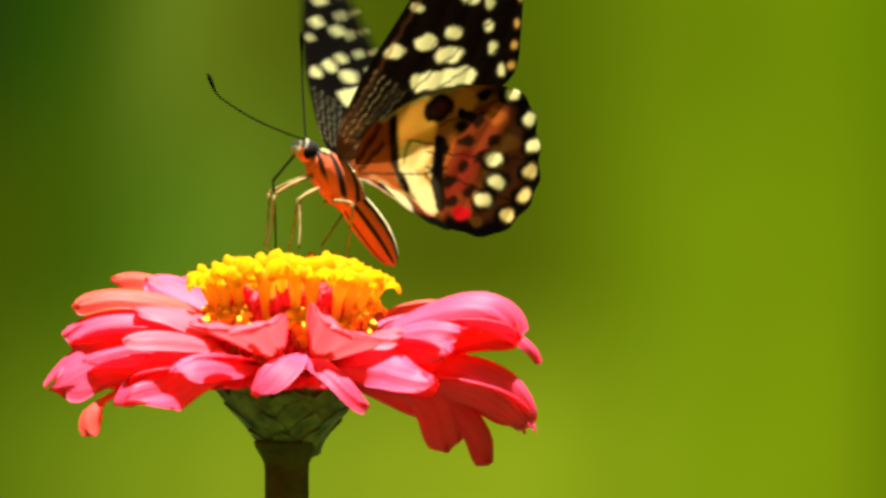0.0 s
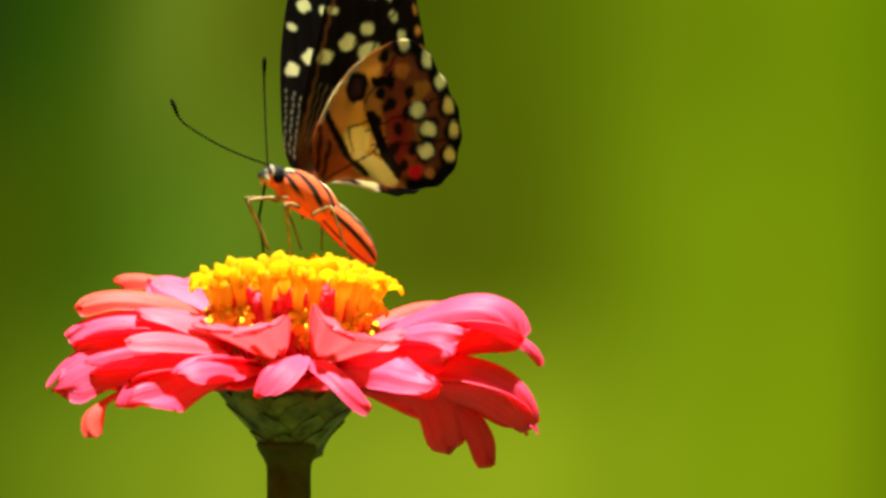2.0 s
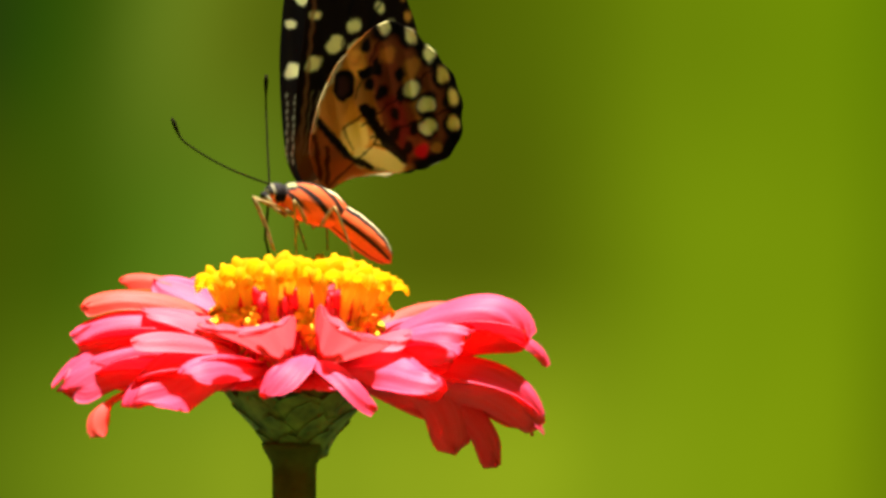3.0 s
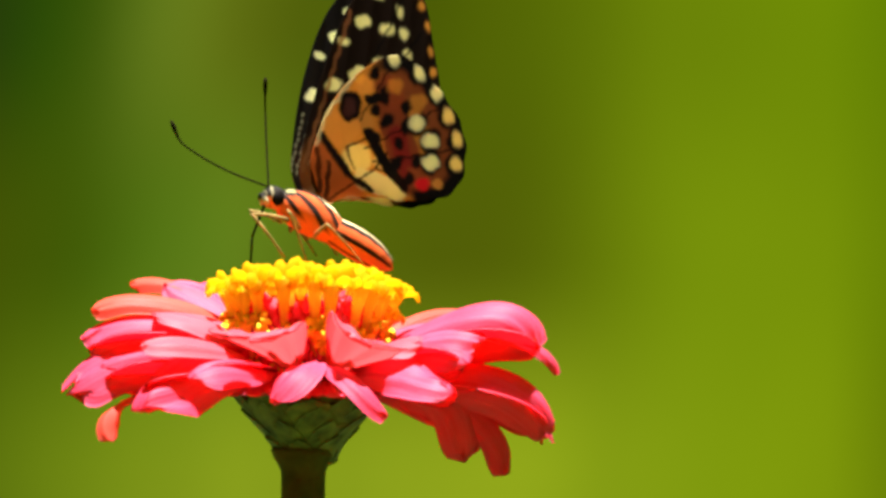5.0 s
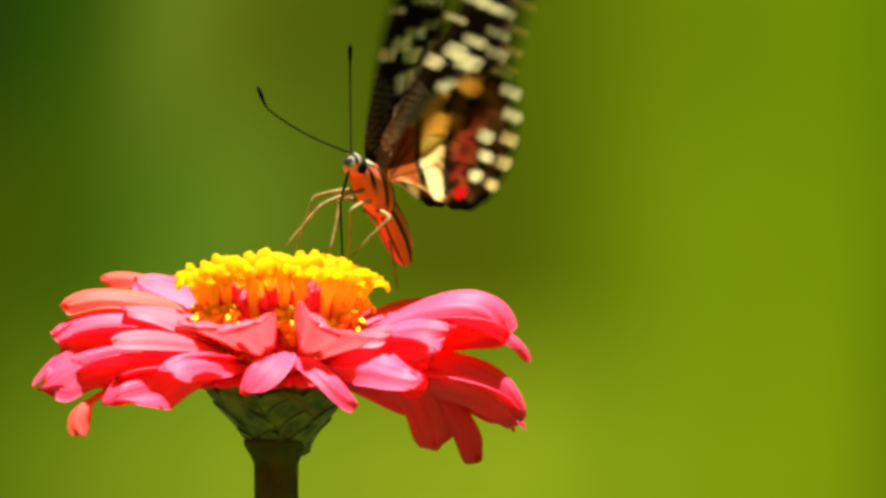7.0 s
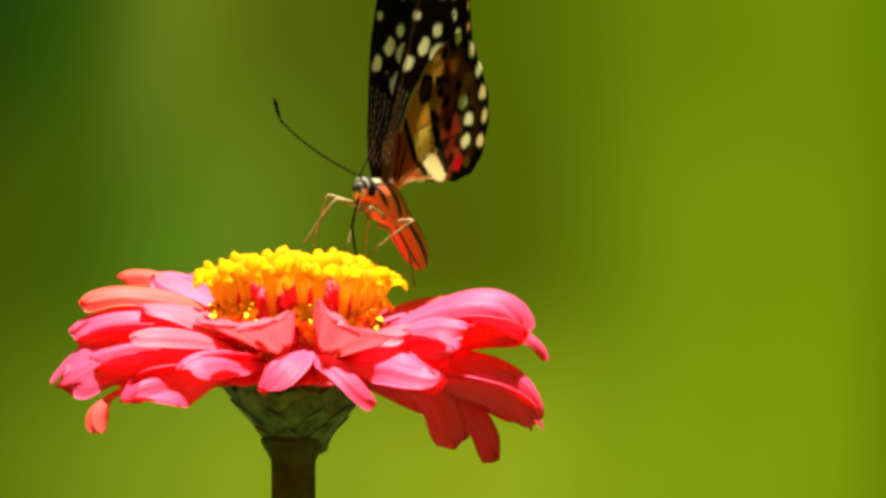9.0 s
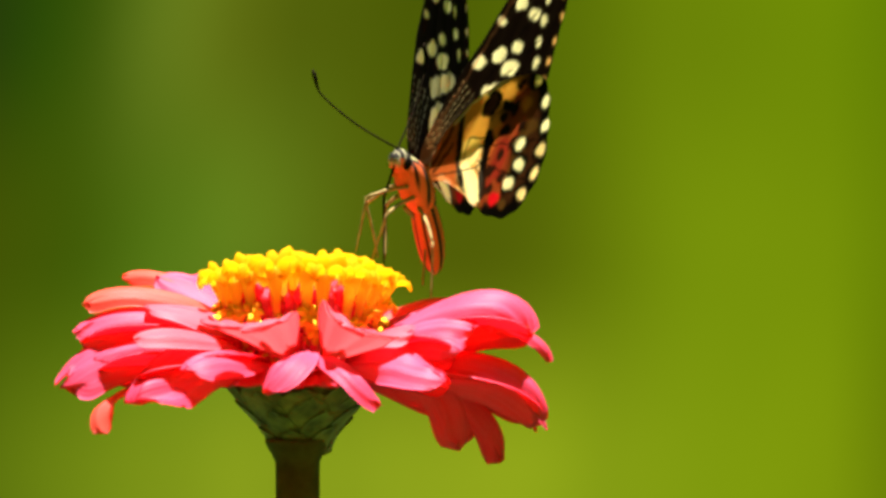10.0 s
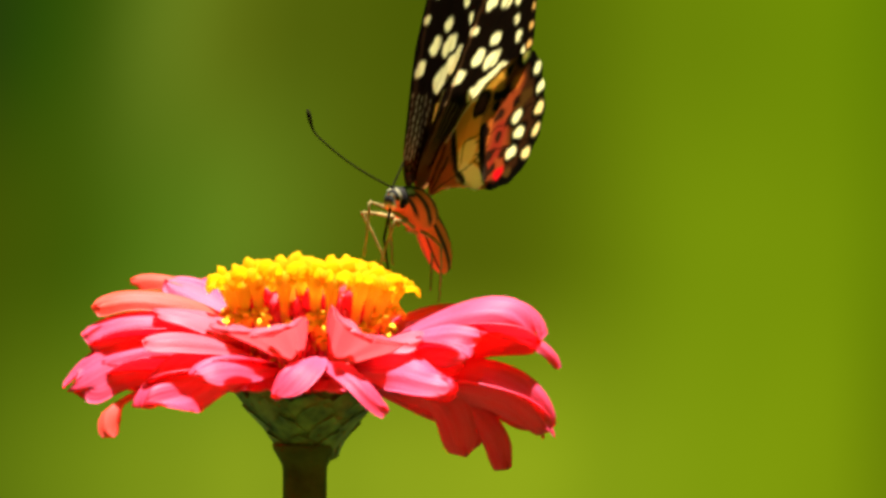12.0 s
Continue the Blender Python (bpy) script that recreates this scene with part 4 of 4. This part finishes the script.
# seconds, head middle, lean in degrees
SWAY = [
    (0.0, 512.9, 636.3, -0.17),
    (0.2, 512.0, 637.0, -0.15),
    (0.5, 517.2, 640.4, -0.02),
    (0.7, 519.0, 640.0, -0.05),
    (1.0, 512.5, 636.5, -0.12),
    (1.2, 504.0, 637.0, -0.20),
    (1.5, 501.3, 635.5, -0.32),
    (1.7, 505.0, 638.0, -0.25),
    (2.0, 517.0, 639.0, -0.06),
    (2.2, 519.0, 640.0, 0.00),
    (2.5, 513.0, 640.0, 0.00),
    (2.7, 519.0, 639.5, 0.00),
    (3.0, 526.8, 639.3, 0.01),
    (3.2, 525.0, 639.0, 0.05),
    (4.8, 543.0, 645.0, 0.40),
    (5.0, 544.7, 649.7, 0.57),
    (5.2, 519.0, 646.0, 0.30),
    (5.4, 503.0, 646.0, 0.05),
    (5.5, 501.9, 645.5, -0.02),
    (5.6, 503.0, 646.0, 0.00),
    (5.7, 501.0, 641.0, -0.30),
    (5.8, 494.0, 636.0, -0.50),
    (5.9, 492.0, 632.0, -0.60),
    (6.0, 500.4, 630.4, -0.58),
    (6.1, 510.0, 631.0, -0.40),
    (6.2, 533.0, 632.0, -0.10),
    (6.3, 547.0, 633.0, 0.10),
    (6.4, 549.0, 633.0, 0.15),
    (6.5, 534.9, 635.2, 0.10),
    (6.6, 520.0, 632.0, -0.10),
    (6.7, 506.0, 632.0, -0.30),
    (6.8, 492.0, 632.0, -0.40),
    (6.9, 488.0, 633.0, -0.40),
    (7.0, 493.4, 634.1, -0.39),
    (7.2, 529.0, 634.0, 0.00),
    (8.8, 525.0, 632.0, -0.15),
    (9.0, 524.7, 630.9, -0.18),
    (9.2, 516.0, 629.0, -0.20),
    (9.5, 523.2, 631.7, -0.15),
    (9.7, 526.5, 632.0, -0.15),
    (10.0, 532.2, 632.5, -0.15),
    (10.2, 548.0, 634.0, 0.10),
    (10.5, 544.7, 636.8, 0.21),
    (10.7, 536.0, 636.0, 0.00),
    (11.0, 524.7, 634.4, -0.15),
    (11.5, 540.8, 636.8, 0.15),
    (11.7, 547.0, 638.0, 0.25),
    (12.0, 546.4, 641.4, 0.28),
]

# where the feet stand, from the flower's middle in millimetres, on the first, second and third perch
FEET = {(0, 1): ((-4.2, 19.3), (1.0, 19.8), (9.6, 18.6)), (1, 1): ((-0.5, 19.0), (12.0, 17.4), (12.2, 16.4)), (2, 1): ((9.8, 18.0), (12.8, 18.0), (23.0, 10.5)),
        (0, -1): ((-5.2, 19.8), (2.4, 19.6), (13.4, 17.6)), (1, -1): ((1.0, 19.6), (8.6, 19.0), (14.6, 17.2)), (2, -1): ((4.8, 19.6), (20.8, 12.0), (21.5, 12.5))}


def perch(t):
    """How far the butterfly has gone from its first perch to the second and the third."""
    return float(smooth(np.float64(t), 5.6, 6.15)), float(smooth(np.float64(t), 9.05, 9.6))


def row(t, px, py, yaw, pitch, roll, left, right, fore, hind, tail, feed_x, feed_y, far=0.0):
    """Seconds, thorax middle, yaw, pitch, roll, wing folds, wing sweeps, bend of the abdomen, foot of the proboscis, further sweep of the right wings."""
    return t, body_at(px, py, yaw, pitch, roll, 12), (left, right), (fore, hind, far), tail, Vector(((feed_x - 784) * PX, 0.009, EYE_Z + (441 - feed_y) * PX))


def motions():
    walk(zinnia, [(t, flower_at(px, py, lean)) for t, px, py, lean in SWAY])
    rows = [
        row(0, 595.67, 323.42, 23.16, 40.27, 1.31, 17.15, 44, -7.15, 2.94, -6.41, 485, 445, -9),
        row(0.1, 595.27, 325.73, 21.93, 38.84, 1.98, 17.17, 29, -5.92, 2.61, -5, 482, 446, -3),
        row(0.3, 594.48, 330.34, 19.48, 35.97, 3.33, 17.22, 25, -3.47, 1.95, -2.18, 476, 448, 0),
        row(0.5, 593.69, 334.96, 17.03, 33.11, 4.67, 17.27, 27.45, -1.02, 1.29, 0.64, 470, 450),
        row(0.7, 572.16, 338.71, 24.71, 32.79, 7.41, 12.78, 22, -1.53, 0.46, -2.62, 454.67, 450, 0),
        row(0.8, 561.4, 340.59, 28.55, 32.63, 8.78, 10.54, 30.67, -1.79, 0.04, -4.25, 447, 450),
        row(0.9, 557.68, 335.15, 32.73, 33.04, 8.35, 15, 20, -0.74, 0.43, -4.93, 449.94, 450, 0),
        row(0.97, 555.07, 331.34, 35.65, 33.32, 8.05, 17.76, 22.34, 0, 0.71, -5.4, 452, 450),
        row(1, 555.07, 331.34, 35.65, 33.32, 8.05, 4.76, 9.34, 0, 0.71, -5.4, 452, 450),
        row(1.03, 555.07, 331.34, 35.65, 33.32, 8.05, -8.24, -3.66, 0, 0.71, -5.4, 452, 450),
        row(1.2, 545.02, 330.35, 32.65, 32.83, 5.41, 9.06, 26.3, -0.5, 0.51, -3.98, 452, 455),
        row(1.5, 529.08, 348, 34.71, 20.53, 8.68, 9.92, 16.05, 1.46, -1.19, 1.25, 454, 450),
        row(2, 543.89, 347.88, 35.64, 21.73, 9.75, 6.06, 12.49, 1.56, -2.62, 1.48, 468, 452),
        row(2.5, 546.12, 358.93, 29.11, 12.49, 4.49, 0.94, 11.16, 3.29, -4.28, 5.66, 468, 450),
        row(3, 556.38, 364.56, 30.39, 9.82, 4.26, 1.99, 10.22, 3.36, -5.03, 7.29, 481, 450),
        row(5, 549.98, 384.17, 27.41, 20.64, 7.71, -5, 16.5, 9.24, -5.78, -10.19, 447, 465),
        row(5.5, 502.37, 386.52, 29.35, 16.75, 5.24, -5, 15.5, 8.17, -6.04, -8.08, 405, 455),
        row(5.6, 506.37, 386.52, 29.35, 16.75, 5.24, -5, 15.5, 8.17, -6.04, -8.08, 405, 455),
        row(5.7, 538.65, 343.28, 17.74, 33.74, 2.24, 28.51, 24.95, 1.04, -1.81, -5.76, 410, 455),
        row(5.8, 570.39, 310.65, 39.46, 39.3, 4.93, 22.16, 32, -4.27, 3.11, -1.32, 450, 440),
        row(5.97, 606.58, 309.68, 43.63, 33.77, 1.27, 17.78, 20.56, 0, 0.28, -8.21, 575, 450),
        row(6, 606.58, 309.68, 43.63, 33.77, 1.27, 8.78, 11.56, 0, 0.28, -8.21, 575, 450),
        row(6.03, 606.58, 309.68, 43.63, 33.77, 1.27, -0.22, 2.56, 0, 0.28, -8.21, 575, 450),
        row(6.2, 660.09, 312.28, 45.15, 35.33, 5.07, 16.55, 23.72, 0.89, 1.52, -2.8, 592, 455),
        row(6.5, 673.36, 351.16, 47.04, 16.83, 4.79, 12.99, 11.73, 3.53, 0.1, 4.95, 613, 450),
        row(6.6, 688, 309, 62, 36, 5.27, 20, 20, -2.6, 1.85, 3.46, 601.5, 455, 0),
        row(6.7, 690, 301.47, 63, 43.17, 5.76, 23.43, 19.66, -8.74, 3.6, 1.96, 590, 460),
        row(6.8, 694.74, 314.81, 60.12, 37.87, 2.66, 18, 8, -5.5, 2.27, 1.38, 595.93, 460, 0),
        row(6.97, 661.4, 337.49, 61.05, 28.86, -2.62, 30.81, 12, 0, 0.01, 0.39, 606, 460),
        row(7, 661.4, 337.49, 61.05, 28.86, -2.62, 17.81, 2, 0, 0.01, 0.39, 606, 460),
        row(7.03, 661.4, 337.49, 61.05, 28.86, -2.62, 4.81, -8, 0, 0.01, 0.39, 606, 460),
        row(7.2, 692.03, 351.29, 57.24, 16.1, -1.87, 17.4, 11.66, 1.44, 3.35, 6.61, 642, 462),
        row(8.8, 683.03, 367.27, 61.3, 10.54, -1.21, 8.93, 0.94, 3.92, -1.28, 9.72, 638, 470),
        row(9, 680.26, 360.9, 61.97, 14.72, 2.26, 9.79, -0.3, 2.75, -4.13, 9.35, 637, 460),
        row(9.2, 697.18, 323.24, 76, 34.59, 2.24, 22.61, 13, -11.67, 4.17, 12.66, 637, 450),
        row(9.4, 710, 329.41, 72.1, 32.98, 1.22, 23.58, 13, -11.24, 3.1, 8.26, 658.33, 463.33, 0),
        row(9.47, 718, 332.5, 75, 32.17, 0.71, 29, 24, -11.03, 2.57, 6.06, 669, 470),
        row(9.5, 718, 332.5, 75, 32.17, 0.71, 22, 17, -11.03, 2.57, 6.06, 669, 470),
        row(9.53, 718, 332.5, 75, 32.17, 0.71, 15, 10, -11.03, 2.57, 6.06, 669, 470),
        row(10, 734.94, 332.5, 65.04, 31.31, -4.03, 16.61, 8.68, 2.06, 1.78, 11.29, 678, 470),
        row(10.5, 744.47, 354.92, 67.88, 17.83, -9.11, 18.36, 3.12, 4.34, 0.1, 8.87, 695, 475, -8),
        row(11, 720.36, 361.12, 66.69, 9.74, -8.69, 11.23, 1.57, 6.68, 1.3, 16.47, 672, 475, -5),
        row(11.5, 733.03, 368.66, 64.72, 8.42, -8.94, 10.09, 1.46, 5.76, 0.71, 16.76, 686, 475, -5),
        row(12, 735.2, 372.01, 62.94, 9.41, -8.88, 14.26, -2.55, -2.24, 1.09, 14.65, 692, 480, -4),
    ]
    walk(butterfly, [(t, m) for t, m, *_ in rows])
    for (kind, sgn), wing in wings.items():
        at = FORE_HINGE if kind == "fore" else HIND_HINGE
        keys = []
        for t, m, folds, sweeps, *_ in rows:
            fold, sweep = folds[0 if sgn > 0 else 1], sweeps[0 if kind == "fore" else 1] + (sweeps[2] if sgn < 0 else 0.0)
            keys.append((t, pose(at[0] * MM, sgn * at[1] * MM, at[2] * MM, -fold * sgn) @ pose(0, 0, 0, 0, -sweep)))
        walk(wing, keys)
    joint = Matrix.Translation(Vector((-4.0, 0, -0.6)) * MM)
    walk(moving["abdomen"], [(r[0], joint @ pose(0, 0, 0, 0, -r[4]) @ joint.inverted()) for r in rows])
    for sgn, ob in antennae.items():
        keys = []
        for t, m, *_ in rows:
            late = float(smooth(np.float64(t), 6.5, 9.0))
            way = Vector((-0.83 + 0.05 * late, -0.2, 0.45 + 0.13 * late)) if sgn > 0 else Vector((-0.05 + 0.30 * late, 0.40, 0.80))
            turn = m.to_3x3().inverted()
            keys.append((t, Matrix.Translation(Vector((9.0, sgn * 0.7, 2.0)) * MM) @ aim(turn @ way, turn @ Vector((0, 0, 1)))))
        walk(ob, keys)
    times = [s[0] for s in SWAY]
    for (k, sgn), (thigh, shin) in legs.items():
        hip = Vector((HIPS[k][0], sgn * HIPS[k][1], HIPS[k][2]))
        upper, lower = [], []
        for t, m, *_ in rows:
            inv = m.inverted()
            b2, b3 = perch(t)
            (x1, z1), (x2, z2), (x3, z3) = FEET[k, sgn]
            x = x1 + (x2 - x1) * b2 + (x3 - x2) * b3
            z = z1 + (z2 - z1) * b2 + (z3 - z2) * b3
            mid = [np.interp(t, times, [s[c] for s in SWAY]) for c in (1, 2)]
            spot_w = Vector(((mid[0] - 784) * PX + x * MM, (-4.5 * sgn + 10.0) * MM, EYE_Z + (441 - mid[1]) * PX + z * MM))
            a, b = bent(hip, (inv @ spot_w) / MM, FEMUR, TIBIA, inv.to_3x3() @ Vector((POLES[k][0], -sgn * POLES[k][1], POLES[k][2])))
            upper.append((t, a))
            lower.append((t, b))
        walk(thigh, upper)
        walk(shin, lower)
    first, second = [], []
    for t, m, folds, sweeps, tail, feed in rows:
        inv = m.inverted()
        mouth = Vector((9.2, 0, -1.0))
        foot = (inv @ feed) / MM
        # mostly stretched straight into the disc; bent at the knee where the butterfly lifts its head
        kink = max(math.exp(-((t - k) / w) ** 2) for k, w in ((0.3, 0.55), (5.85, 0.15), (6.2, 0.15), (6.7, 0.1), (9.25, 0.12)))
        reach = (foot - mouth).length
        foot = mouth + (foot - mouth).normalized() * (reach + (max(19.3, reach) - reach) * (1 - kink))
        a, b = bent(mouth, foot, FEED_A, FEED_B, inv.to_3x3() @ Vector((-1, 0, 0.3)))
        first.append((t, a))
        second.append((t, b))
    walk(proboscis[0], first)
    walk(proboscis[1], second)


motions()
